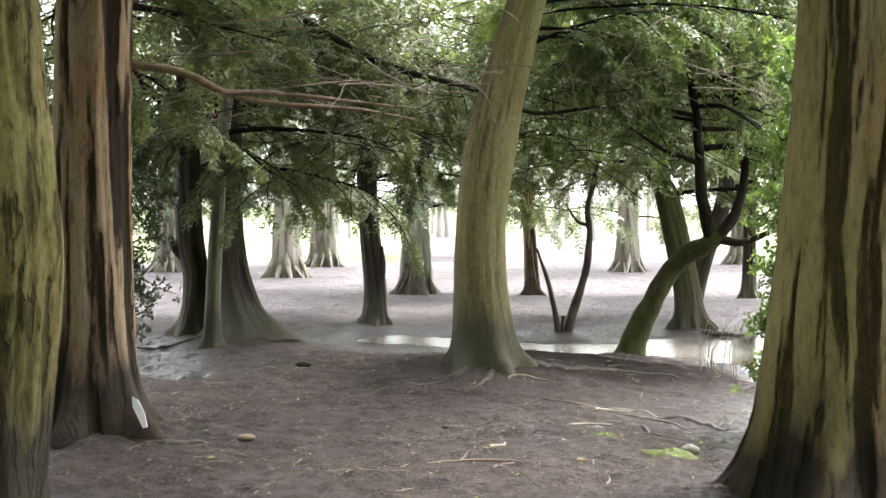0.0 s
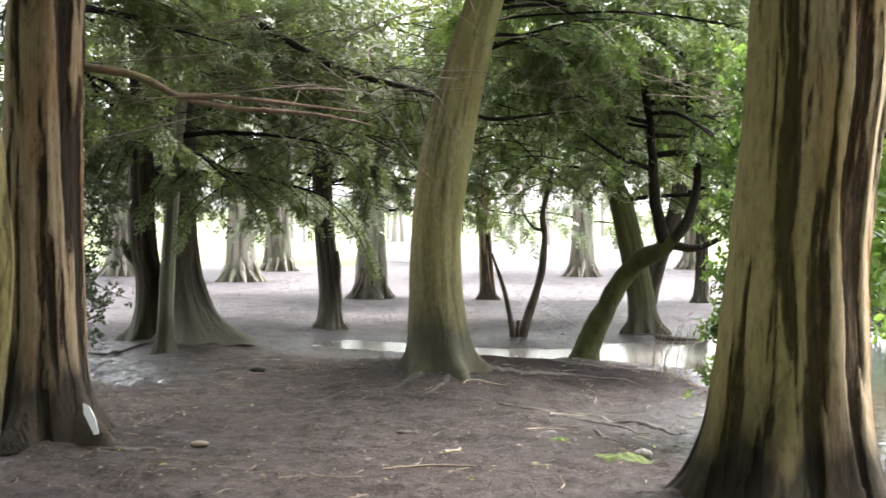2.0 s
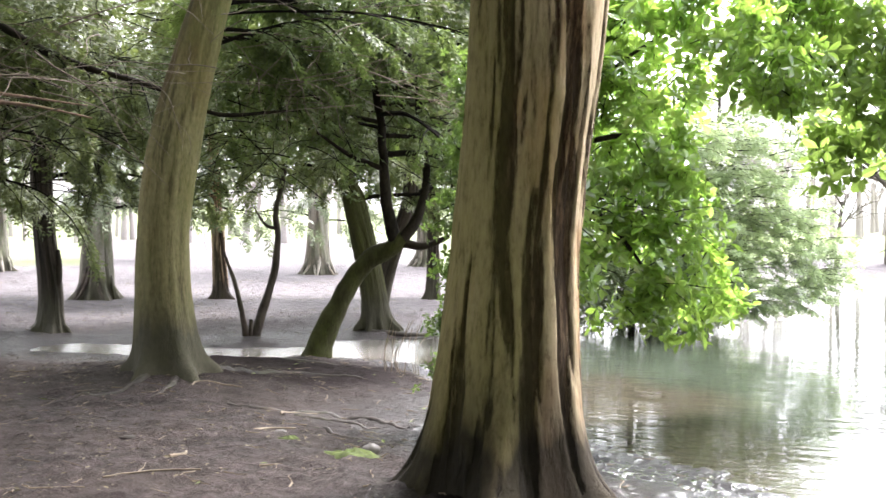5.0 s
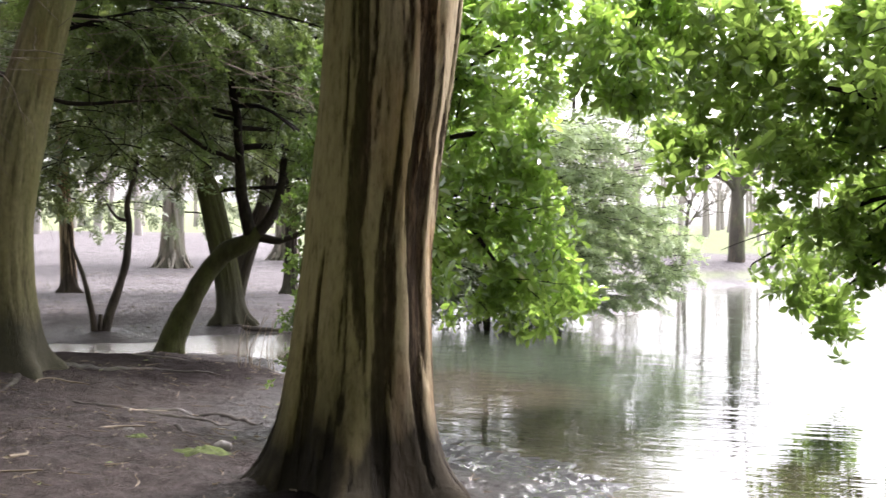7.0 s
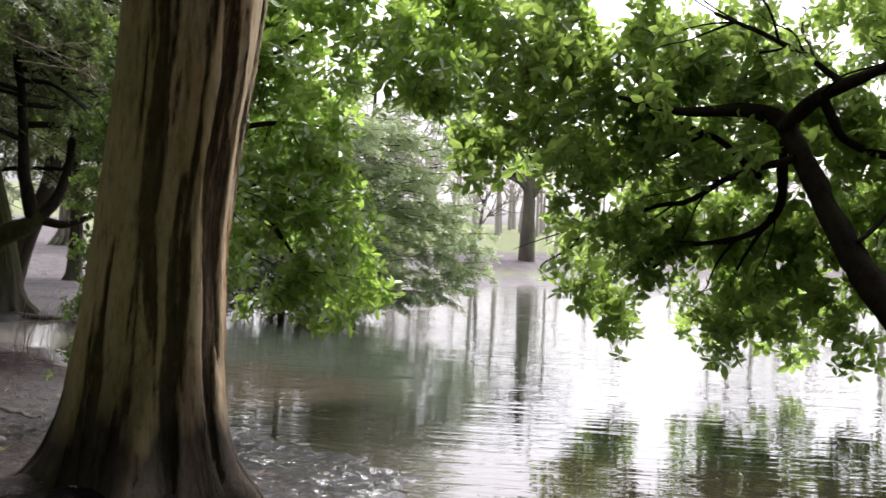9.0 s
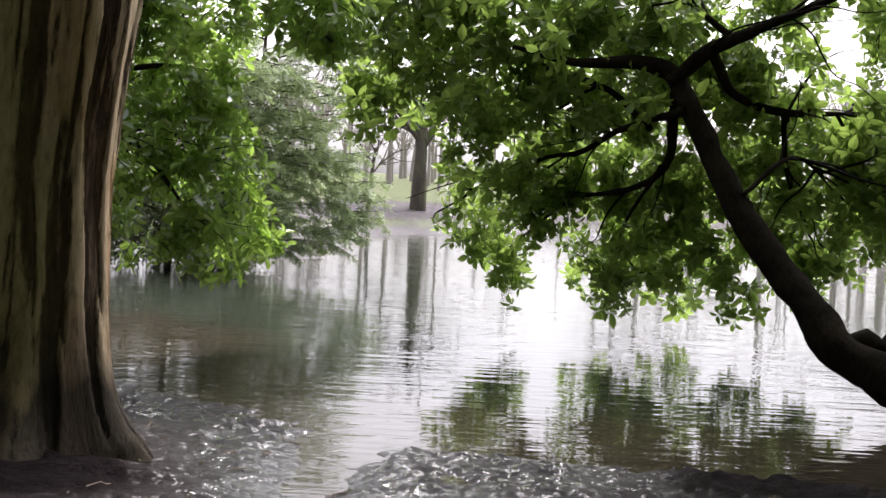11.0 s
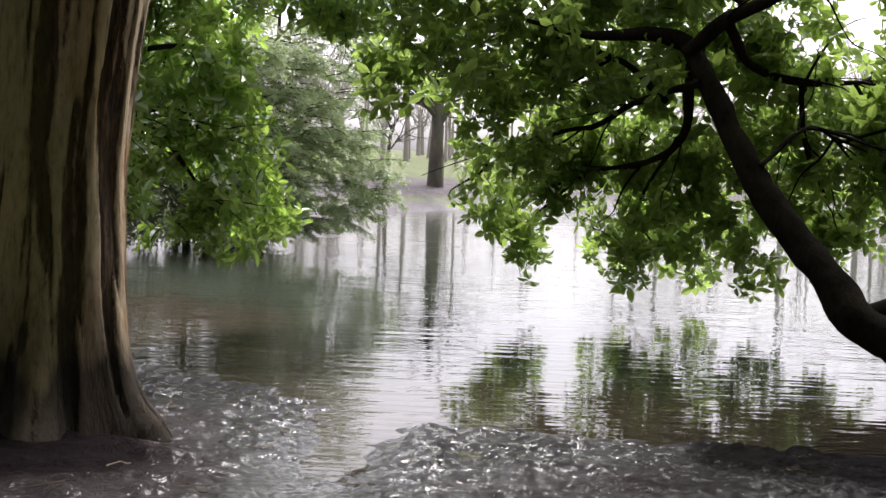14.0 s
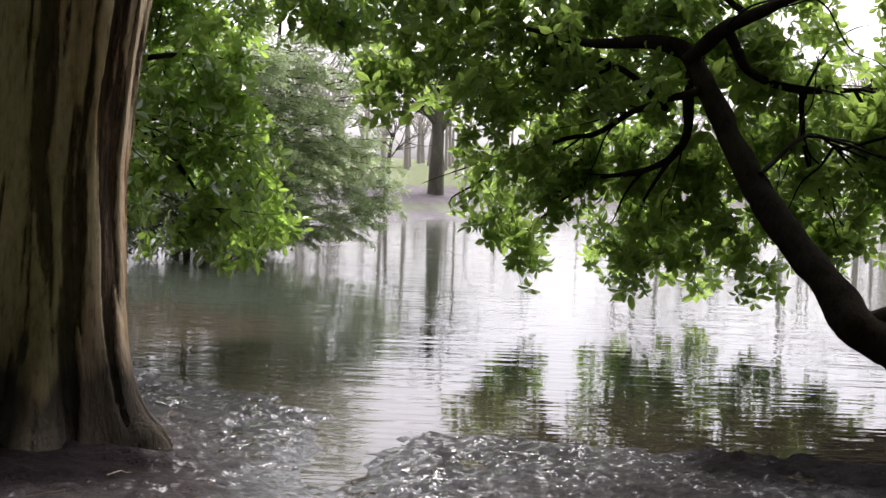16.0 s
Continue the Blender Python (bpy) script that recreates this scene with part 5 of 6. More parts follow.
FEATHER = [((9.72, 16.44, 2.23), (0.64, 0.64, 0.6)),
           ((10.46, 16.58, 2.76), (0.64, 0.64, 0.6)),
           ((10.62, 16.24, 2.18), (0.64, 0.64, 0.6)),
           ((10.23, 16.14, 1.58), (0.64, 0.64, 0.6)),
           ((10.83, 15.99, 1.61), (0.52, 0.52, 0.4875)),
           ((10.89, 15.70, 1.13), (0.36, 0.36, 0.3375)),
           ((11.02, 15.61, 0.85), (0.24, 0.24, 0.225)),
           ((10.50, 15.97, 0.92), (0.48, 0.48, 0.45)),
           ((9.82, 16.15, 0.99), (0.56, 0.56, 0.525)),
           ((9.38, 16.18, 1.55), (0.64, 0.64, 0.6)),
           ((10.24, 16.83, 3.44), (0.64, 0.64, 0.6)),
           ((9.46, 16.60, 2.97), (0.72, 0.72, 0.675)),
           ((11.06, 16.79, 3.12), (0.36, 0.36, 0.3375)),
           ((10.56, 15.69, 0.55), (0.28, 0.28, 0.2625)),
           ((11.24, 15.70, 1.34), (0.24, 0.24, 0.225)),
           ((9.57, 16.07, 0.42), (0.44, 0.44, 0.4125)),
           ((10.93, 16.64, 3.80), (0.4, 0.4, 0.375)),
           ((8.84, 16.36, 1.71), (0.64, 0.64, 0.6)),
           ((8.64, 16.47, 3.08), (0.72, 0.72, 0.675)),
           ((10.10, 15.86, 0.48), (0.36, 0.36, 0.3375)),
           ((9.03, 16.26, 0.69), (0.48, 0.48, 0.45)),
           ((8.71, 16.43, 0.35), (0.4, 0.4, 0.375)),
           ((8.14, 16.72, 0.38), (0.4, 0.4, 0.375))]
fr = np.random.default_rng(74)
fbag, fwood = Bag(), Bag()
for c, rad in FEATHER:
    for k in range(int(9 + 60 * rad[0] * rad[2])):
        v = fr.normal(size=3)
        st = np.array(c) + 0.75 * np.array(rad) * v / np.linalg.norm(v)
        an = fr.uniform(-2.6, 0.6)
        bl = bough_line(st, (math.cos(an), math.sin(an), fr.uniform(-0.1, 0.35)), fr.uniform(0.35, 0.75), 0.55, 6, fr, 0.14)
        if bl[:, 2].min() > 0.02:
            clothe(bl, fbag, fwood, fr, 0.030, 0.15, template=SPRAY_MID, thick=0.009)
fwood.made("twig_mass", M_LIMB, feather)
fbag.made("hanging_foliage", M_FEATHER, feather)

# dense yew further back on the spit
SPIT = (9.0, 18.5)
zy = foot(*SPIT)
spit = thing("spit_yew", (*SPIT, zy), "dense green yew standing on the spit behind the laurel", "tree", "wood trees")
SPITP = [(*SPIT, zy), (SPIT[0], SPIT[1], 3), (SPIT[0] + 0.1, SPIT[1], 4.6)]
add_trunk(spit, M_DARK, path=SPITP, radii=[(0, 0.05), (3, 0.045), (4.6, 0.02)], seed=49, lobes=5, sides=32, step=0.12)
conifer_crown(spit, SPITP, 83, 0.8, 4.2, 18, 2.0, 0.5, 0.32, M_YEWGREEN, M_LIMB, 9, 0.08, hang=0.6, template=SPRAY_MID)
canopy_top(spit, (SPIT[0], SPIT[1] - 0.5, 2.2), (2.6, 1.4, 2.4), 2800, 0.36, M_YEWGREEN, 84, template=SPRAY_MID)

canopy_top(spit, (9.3, 17.8, 0.75), (2.8, 1.2, 0.75), 1500, 0.32, M_FEATHER, 85, template=SPRAY_MID)

# dark broad-leaved tree leaning out over the water
zr_ = foot(8.48, 3.14)
rho = thing("overhanging_tree", (8.48, 3.14, zr_), "dark broad-leaved tree leaning far out over the pond", "tree", "broadleaf trees")
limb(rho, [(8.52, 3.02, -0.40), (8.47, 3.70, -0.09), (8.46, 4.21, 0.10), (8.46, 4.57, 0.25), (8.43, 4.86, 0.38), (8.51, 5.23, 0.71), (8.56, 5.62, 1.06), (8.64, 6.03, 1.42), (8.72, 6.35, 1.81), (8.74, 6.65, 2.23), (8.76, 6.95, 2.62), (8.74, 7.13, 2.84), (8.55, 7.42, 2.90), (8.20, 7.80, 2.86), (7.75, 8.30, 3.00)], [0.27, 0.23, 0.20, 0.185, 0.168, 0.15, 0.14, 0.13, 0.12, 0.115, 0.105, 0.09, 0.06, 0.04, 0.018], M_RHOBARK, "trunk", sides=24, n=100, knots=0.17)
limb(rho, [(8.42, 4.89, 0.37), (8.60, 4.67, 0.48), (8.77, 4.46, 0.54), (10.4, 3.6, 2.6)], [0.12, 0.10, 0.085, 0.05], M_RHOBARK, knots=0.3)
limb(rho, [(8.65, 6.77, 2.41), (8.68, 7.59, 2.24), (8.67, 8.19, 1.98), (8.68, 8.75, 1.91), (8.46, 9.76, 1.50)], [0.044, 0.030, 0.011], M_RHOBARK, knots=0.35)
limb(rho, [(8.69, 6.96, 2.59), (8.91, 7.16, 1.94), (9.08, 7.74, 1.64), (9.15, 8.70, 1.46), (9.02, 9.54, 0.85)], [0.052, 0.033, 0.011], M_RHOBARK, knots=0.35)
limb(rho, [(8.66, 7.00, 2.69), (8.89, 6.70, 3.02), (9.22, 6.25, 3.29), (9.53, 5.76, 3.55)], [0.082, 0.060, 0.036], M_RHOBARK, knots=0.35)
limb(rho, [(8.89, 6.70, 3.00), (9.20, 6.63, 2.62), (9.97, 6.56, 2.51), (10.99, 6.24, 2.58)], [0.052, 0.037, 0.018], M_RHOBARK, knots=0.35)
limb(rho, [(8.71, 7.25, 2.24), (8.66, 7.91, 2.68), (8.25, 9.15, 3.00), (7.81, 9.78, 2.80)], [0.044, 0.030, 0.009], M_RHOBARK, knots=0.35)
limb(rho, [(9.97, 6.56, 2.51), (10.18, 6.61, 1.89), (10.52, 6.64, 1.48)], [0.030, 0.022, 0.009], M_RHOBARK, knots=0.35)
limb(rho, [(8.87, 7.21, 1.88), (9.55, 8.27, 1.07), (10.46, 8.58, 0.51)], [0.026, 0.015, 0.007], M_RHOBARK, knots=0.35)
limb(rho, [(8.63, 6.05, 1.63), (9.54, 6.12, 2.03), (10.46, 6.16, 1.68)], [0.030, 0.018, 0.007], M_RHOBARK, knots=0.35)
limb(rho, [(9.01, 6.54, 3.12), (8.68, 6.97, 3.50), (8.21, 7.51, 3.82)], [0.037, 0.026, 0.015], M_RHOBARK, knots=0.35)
rb = np.random.default_rng(76)
for ob in [o for o in rho.children if o.name.startswith("limb")]:
    co = np.array([v.co for v in ob.data.vertices]).reshape(-1, 8, 3).mean(axis=1)
    for k in range(9):
        i = int(rb.integers(6, len(co) - 1))
        d = unit(co[i] - co[i - 1]) + rb.normal(0, 0.6, 3) + np.array([0, 0, -0.15])
        line = smooth_path(bough_line(co[i], d, rb.uniform(0.6, 1.6), 0.25, 6, rb, 0.3), 14)
        if line[:, 2].min() < 0.9:
            continue
        V, Q = tube(line, [rb.uniform(0.009, 0.022), 0.004], 6, 0.2)
        quads("branch", V, Q, M_LIMB, ob, "", True)
RHODO = [((7.80, 9.53, 2.42), (0.35, 0.4, 0.22)),
         ((7.01, 9.63, 2.81), (0.55, 0.55, 0.35)),
         ((6.82, 9.76, 2.47), (0.2, 0.3, 0.15)),
         ((8.00, 9.11, 2.67), (0.75, 0.8, 0.5)),
         ((8.47, 9.75, 1.42), (0.28, 0.4, 0.18)),
         ((8.91, 9.37, 1.46), (0.4, 0.5, 0.3)),
         ((9.16, 9.68, 1.02), (0.45, 0.5, 0.32)),
         ((8.96, 8.90, 1.86), (0.8, 0.8, 0.5)),
         ((8.70, 8.45, 2.88), (1, 0.9, 0.55)),
         ((9.60, 8.21, 1.90), (0.7, 0.8, 0.5)),
         ((10.43, 8.93, 0.98), (0.6, 0.6, 0.35)),
         ((11.02, 8.52, 0.86), (0.55, 0.6, 0.3)),
         ((10.43, 7.98, 1.62), (0.7, 0.8, 0.45)),
         ((10.51, 7.01, 1.96), (0.8, 0.8, 0.5)),
         ((11.29, 7.46, 1.07), (0.7, 0.7, 0.3)),
         ((11.30, 6.70, 1.37), (0.7, 0.7, 0.4)),
         ((11.01, 6.41, 2.41), (0.9, 0.9, 0.5)),
         ((10.14, 7.20, 3.08), (1, 0.9, 0.45)),
         ((9.17, 7.94, 3.32), (0.9, 0.9, 0.35)),
         ((6.02, 8.74, 3.05), (0.45, 0.5, 0.3)),
         ((9.18, 9.65, 0.94), (0.35, 0.4, 0.25)),
         ((8.91, 9.63, 1.20), (0.35, 0.4, 0.25)),
         ((10.35, 9.02, 0.85), (0.4, 0.4, 0.25)),
         ((10.86, 8.73, 0.74), (0.45, 0.4, 0.2)),
         ((11.36, 7.36, 1.15), (0.4, 0.4, 0.25)),
         ((6.51, 9.01, 3.79), (0.55, 0.6, 0.22)),
         ((7.40, 8.70, 4.06), (0.6, 0.6, 0.22)),
         ((8.21, 8.23, 4.02), (0.6, 0.6, 0.22)),
         ((8.83, 7.57, 4.09), (0.6, 0.6, 0.2)),
         ((9.38, 6.88, 4.09), (0.6, 0.6, 0.2)),
         ((9.92, 6.27, 3.98), (0.6, 0.6, 0.2)),
         # Four masses out of view above, added to darken the water's reflection.
         ((7.78, 8.37, 5.35), (0.6, 0.6, 0.22)),
         ((8.37, 7.63, 5.38), (0.7, 0.7, 0.24)),
         ((8.84, 6.77, 5.29), (0.7, 0.7, 0.24)),
         ((9.37, 6.03, 5.24), (0.7, 0.7, 0.24)),
         ((6.52, 9.00, 3.36), (0.5, 0.6, 0.28)),
         ((7.05, 8.70, 3.62), (0.6, 0.6, 0.28)), ((6.10, 8.95, 3.70), (0.5, 0.5, 0.25)),
         ((7.50, 8.88, 3.71), (0.7, 0.8, 0.3)),
         ((9.19, 7.61, 3.70), (0.7, 0.8, 0.25)),
         ((8.40, 8.47, 3.62), (0.8, 0.8, 0.25)),
         ((9.71, 6.94, 3.70), (1, 0.9, 0.25)),
         ((10.43, 5.80, 3.46), (0.9, 0.9, 0.35)),
         ((10.90, 5.35, 2.00), (1, 1, 0.8)),
         # Masses out of view over the bank, added to shade mud and water.
         ((5.71, 5.06, 4.59), (0.9, 0.9, 0.4)),
         ((5.85, 4.08, 4.35), (0.9, 0.9, 0.4)),
         ((6.27, 3.42, 4.15), (0.9, 0.9, 0.4)),
         ((5.08, 3.95, 4.79), (0.9, 0.9, 0.4)),
         ((5.23, 3.21, 4.57), (0.9, 0.9, 0.4)),
         ((7.00, 3.07, 3.68), (0.9, 0.9, 0.5)),
         ((8.02, 3.22, 2.46), (0.8, 0.8, 0.6)),
         ((8.0, 4.6, 4.3), (1.1, 1.0, 0.45)), ((9.2, 4.4, 4.0), (1.1, 1.0, 0.5)), ((7.4, 3.4, 4.5), (1.1, 1.0, 0.4)), ((8.8, 3.2, 3.9), (1.1, 1.0, 0.5)),
         ((10.2, 3.6, 3.6), (1.2, 1.0, 0.6)), ((9.6, 2.2, 3.2), (1.2, 1.0, 0.7)), ((8.4, 2.0, 3.6), (1.1, 1.0, 0.5)), ((6.6, 2.2, 4.3), (1.1, 1.0, 0.4)),
         ((9.0, 7.3, 3.05), (0.7, 0.6, 0.3)), ((9.6, 6.8, 2.75), (0.6, 0.6, 0.3)), ((9.5, 7.6, 2.6), (0.6, 0.6, 0.3)), ((8.2, 8.4, 3.25), (0.6, 0.6, 0.3)), ((7.6, 9.2, 3.2), (0.6, 0.6, 0.3)),
         ((9.02, 8.65, 0.95), (0.45, 0.45, 0.25)), ((9.5, 8.13, 0.85), (0.45, 0.45, 0.22)), ((10.57, 7.57, 0.78), (0.45, 0.45, 0.25)), ((10.96, 6.98, 1.2), (0.45, 0.45, 0.25)), ((11.2, 6.6, 1.2), (0.45, 0.45, 0.25)),
         ((9.9, 8.5, 1.2), (0.5, 0.5, 0.25)), ((8.6, 9.2, 1.9), (0.5, 0.5, 0.3)), ((10.0, 7.4, 1.1), (0.5, 0.5, 0.3)),
         # More unseen masses overhead, to keep light off the bank.
         ((8.4, 4.2, 5.4), (1.3, 1.2, 0.5)), ((9.6, 4.8, 5.2), (1.3, 1.2, 0.5)), ((9.0, 3.0, 5.4), (1.3, 1.2, 0.5)), ((7.4, 2.6, 5.6), (1.3, 1.2, 0.5)), ((8.6, 5.8, 6.2), (1.3, 1.2, 0.5))]
leafy(rho, [q for q in RHODO if q[0][2] < 3.3 or q[0][0] < 8.5 and q[0][1] > 8], 75, M_RHODO, M_LIMB, 0.165, 215, low=-0.02, droop=0.35)
leafy(rho, [q for q in RHODO if q[0][2] >= 3.3 and not (q[0][0] < 8.5 and q[0][1] > 8)], 77, M_RHODO, M_LIMB, 0.14, 205, low=-0.02, droop=0.35)


# unseen yews added behind the path and overhead, to hold back sky light
for k, (x, y, r0, hh) in enumerate(((-1.4, -3.8, 0.35, 9), (3.9, -2.4, 0.32, 8.5), (-7.2, -5.2, 0.4, 9), (1.2, -9.0, 0.35, 9), (7.2, -3.2, 0.3, 8))):
    z = foot(x, y)
    t = thing("shade_yew", (x, y, z), "unseen yew with a dense dark crown, added to hold back light", "tree", "wood trees")
    path = [(x, y, z), (x + 0.1, y, 2.5), (x, y, 5), (x, y, hh)]
    add_trunk(t, M_RED, path=path, radii=[(0, r0), (1.5, r0 * 0.85), (hh, r0 * 0.35)], seed=301 + 3 * k, lobes=5, sides=28, step=0.22)
    conifer_crown(t, path, 302 + 3 * k, 4.4, 6.6, 9, 3.4, 0.25, 1.0, M_YEW, M_LIMB, 6, 0.11, template=SPRAY_COARSE)
    canopy_top(t, (x, y, 6.6), (4.4, 4.4, 1.9), 480, 1.35, M_YEW, 303 + 3 * k)
# unseen boughs added above the path, to dim the ground near it
canopy_top(big, (0.6, 3.4, 6.3), (3.0, 3.2, 1.2), 330, 1.3, M_YEW, 401)

zh = foot(-4.1, 13.4)
shrub = thing("holly_shrub", (-4.1, 13.4, zh), "dense dark evergreen shrub of small leaves", "shrub", "broadleaf trees")
for e in ((-3.9, 13.3, 1.5), (-4.4, 13.6, 2.0), (-3.8, 13.5, 2.6)):
    limb(shrub, [(-4.1, 13.4, zh), (-4.1 + 0.3 * (e[0] + 4.1), 13.4, 0.6), e], [0.04, 0.03, 0.01], M_LIMB, "stem", n=12)
leafy(shrub, [((-3.95, 13.4, 1.0), (0.4, 0.5, 0.55)), ((-3.9, 13.5, 2.0), (0.5, 0.5, 0.6)), ((-4.5, 13.5, 1.4), (0.5, 0.6, 0.9)), ((-4.2, 13.6, 3.0), (0.9, 0.6, 0.6)), ((-4.0, 13.3, 0.35), (0.35, 0.4, 0.3))], 79, M_HOLLY, M_LIMB, 0.07, 750)

# a ring of unseen yews added behind, closing off low light
for k in range(8):
    q = np.random.default_rng(600 + k)
    an = radians(112 + k * 27 + q.uniform(-6, 6))
    x, y = 12.5 * math.sin(an), 12.5 * math.cos(an)
    if shore_distance(np.array([x]), np.array([y]), POND)[0] < 0.8:
        continue
    z = foot(x, y)
    t = thing("shade_yew", (x, y, z), "unseen yew with a dense dark crown, added to hold back light", "tree", "wood trees")
    path = [(x, y, z), (x + 0.1, y, 2.5), (x, y, 5), (x, y, 8)]
    add_trunk(t, M_RED, path=path, radii=[(0, 0.35), (1.5, 0.3), (8, 0.12)], seed=701 + 3 * k, lobes=5, sides=24, step=0.3)
    conifer_crown(t, path, 702 + 3 * k, 1.0, 6.0, 18, 3.6, 0.45, 1.2, M_YEW, M_LIMB, 8, 0.11, template=SPRAY_COARSE)
    canopy_top(t, (x, y, 6.4), (4.4, 4.4, 2.6), 450, 1.6, M_YEW, 703 + 3 * k)

canopy_top(inlet, (3.0, 17.6, 4.0), (3.0, 1.8, 1.6), 1700, 0.34, M_YEW, 411, template=SPRAY_MID)
canopy_top(stub, (0.6, 18.6, 4.6), (2.6, 1.8, 1.7), 900, 0.36, M_YEW, 412, template=SPRAY_MID)

# ---------------------------------------------------------------- far bank and distance
zfar = foot(26.8, 33.8)


def bare_tree(bag, x, y, z, h, r, seed, lean=0.0, gens=3):
    """Wood of a leafless tree: trunk, limbs and twigs."""
    q = np.random.default_rng(seed)
    top = np.array([x + lean, y, z + h * 0.45])
    bag.add(tube(smooth_path([(x, y, z), (x + lean * 0.3, y, z + h * 0.2), top], 8), [r * 1.35, r, r * 0.8], 8, 0.15))

    def grow(p, d, ln, rad, g):
        line = bough_line(p, d, ln, -0.15, 5, q, 0.16)
        bag.add(tube(line, [rad, rad * 0.5], 4 if g else 3))
        if g:
            for k in range(4):
                i = q.integers(1, 5)
                grow(line[i], unit(line[i] - line[i - 1]) + q.normal(0, 0.65, 3), ln * q.uniform(0.5, 0.75), rad * 0.5, g - 1)

    for k in range(6):
        a = k * 1.05 + q.uniform(-0.4, 0.4)
        grow(top - np.array([0, 0, q.uniform(0, 0.2) * h]), (math.cos(a) * 0.7, math.sin(a) * 0.7, q.uniform(0.4, 1.2)), h * q.uniform(0.2, 0.32), r * 0.5, gens - 1)


poll = thing("pollard_tree", (26.8, 33.8, zfar), "thick leafless tree on the far grassy bank", "tree")
pb = Bag()
bare_tree(pb, 26.8, 33.8, zfar, 9.0, 0.25, 5)
pb.made("trunk", M_PALE, poll, smooth=True)

slight = thing("bare_tree", (23.4, 32.4, foot(23.4, 32.4)), "slender leafless tree on the far grassy bank", "tree")
sb = Bag()
bare_tree(sb, 23.4, 32.4, foot(23.4, 32.4), 5.2, 0.07, 15, 0.2)
sb.made("trunk", M_PALE, slight, smooth=True)

woods = Bag()
wr = np.random.default_rng(77)
for k in range(190):
    bank = k < 85
    a = radians(wr.uniform(27, 75) if bank else wr.uniform(-26, 72))
    d = wr.uniform(62, 110) if bank else wr.uniform(78, 150)
    x, y = d * math.sin(a), d * math.cos(a)
    bare_tree(woods, x, y, ground_z(x, y) - 0.2, wr.uniform(11, 17) if bank else wr.uniform(8, 13), wr.uniform(0.06, 0.17) if bank else wr.uniform(0.12, 0.32), 200 + k, wr.uniform(-0.6, 0.6), 3 if k % 4 == 1 else 2)
# Bark lightened so that the distance looks hazy.
M_FARWOOD = plain("far_wood_hazed_bark", (0.34, 0.31, 0.29), 0.9, 0.3)
tagged(woods.made("far_woods", M_FARWOOD, smooth=True), "leafless woodland beyond the field, its bark paled for haze", "trees", kind="stuff")

# ---------------------------------------------------------------- small things on the ground


def on_ground(x, y):
    return land(np.asarray(x), np.asarray(y))[0]


def litter(name, mat, count, size, seed, label, xr, yr):
    q = np.random.default_rng(seed)
    x, y = q.uniform(*xr, count), q.uniform(*yr, count)
    keep = (shore_distance(x, y, POND) > 0.25) & (vnoise(x * 0.8, y * 0.8, seed) > 0.35)
    keep &= ~((x > 1.4) & (y < 7.4))
    x, y = x[keep], y[keep]
    p = np.stack([x, y, on_ground(x, y) + 0.008], 1)
    a = q.uniform(0, 6.28, len(x))
    d = np.stack([np.cos(a), np.sin(a), q.normal(0, 0.15, len(x))], 1)
    nrm = np.stack([q.normal(0, 0.25, len(x)), q.normal(0, 0.25, len(x)), np.ones(len(x))], 1)
    tv = np.array([(-0.5, 0, 0), (0, 0.24, 0.06), (0.55, 0, 0), (0, 0, -0.03), (-0.5, 0, 0), (0, 0, -0.03), (0.55, 0, 0), (0, -0.24, 0.06)], float)
    V, Q = scatter((tv, np.arange(8).reshape(2, 4)), p, d, nrm, size * q.uniform(0.5, 1.3, len(x)))
    tagged(quads(name, V, Q, mat), label, "leaf litter", kind="stuff")


litter("leaf_litter", M_LITTER, 6000, 0.042, 81, "brown and yellow leaves trodden into the mud", (-4, 4.2), (3.2, 16))
litter("leaf_litter", M_LITTER, 6000, 0.06, 83, "dead leaves strewn over the bare ground among the trunks", (-7, 7), (15, 36))
litter("fresh_leaves", M_FRESH, 260, 0.06, 82, "scattered yellow-green fallen leaves on the mud", (-4, 3.8), (3.2, 13))


def twigs_on_ground():
    q = np.random.default_rng(91)
    bag = Bag()
    for k in range(520):
        x, y = q.uniform(-3.6, 4.0), q.uniform(3.6, 14)
        if float(shore_distance(np.array([x]), np.array([y]), POND)[0]) < 0.2:
            continue
        a, ln = q.uniform(0, 6.28), q.uniform(0.04, 0.20)
        s = np.linspace(0, 1, 5)
        px = x + np.cos(a) * ln * s + q.normal(0, 0.01, 5)
        py = y + np.sin(a) * ln * s + q.normal(0, 0.01, 5)
        gz = on_ground(px, py) + 0.006
        bag.add(tube(np.stack([px, py, np.maximum(np.linspace(gz[0], gz[-1], 5), gz - 0.006)], 1), [q.uniform(0.003, 0.007), 0.002], 4))
    tagged(bag.made("fallen_twigs", M_TWIG), "small dry twigs littering the mud", "twigs", kind="stuff")


twigs_on_ground()


def ground_curve(name, pts, radii, mat, label, category, lift=0.3, n=24, sides=8, group=""):
    """A root or stick that follows the ground."""
    c = smooth_path([(x, y, 0) for x, y in pts], n)
    r = np.interp(np.linspace(0, 1, n), np.linspace(0, 1, len(radii)), radii)
    c[:, 2] = on_ground(c[:, 0], c[:, 1]) + r * lift
    if lift > 0.5:
        c[:, 2] = np.maximum(np.linspace(c[0, 2], c[-1, 2], n), c[:, 2] - 0.012)
    V, Q = tube(c, radii, sides, 0.2)
    ob = quads(name, V, Q, mat, None, "", True)
    return tagged(ob, label, category, group)


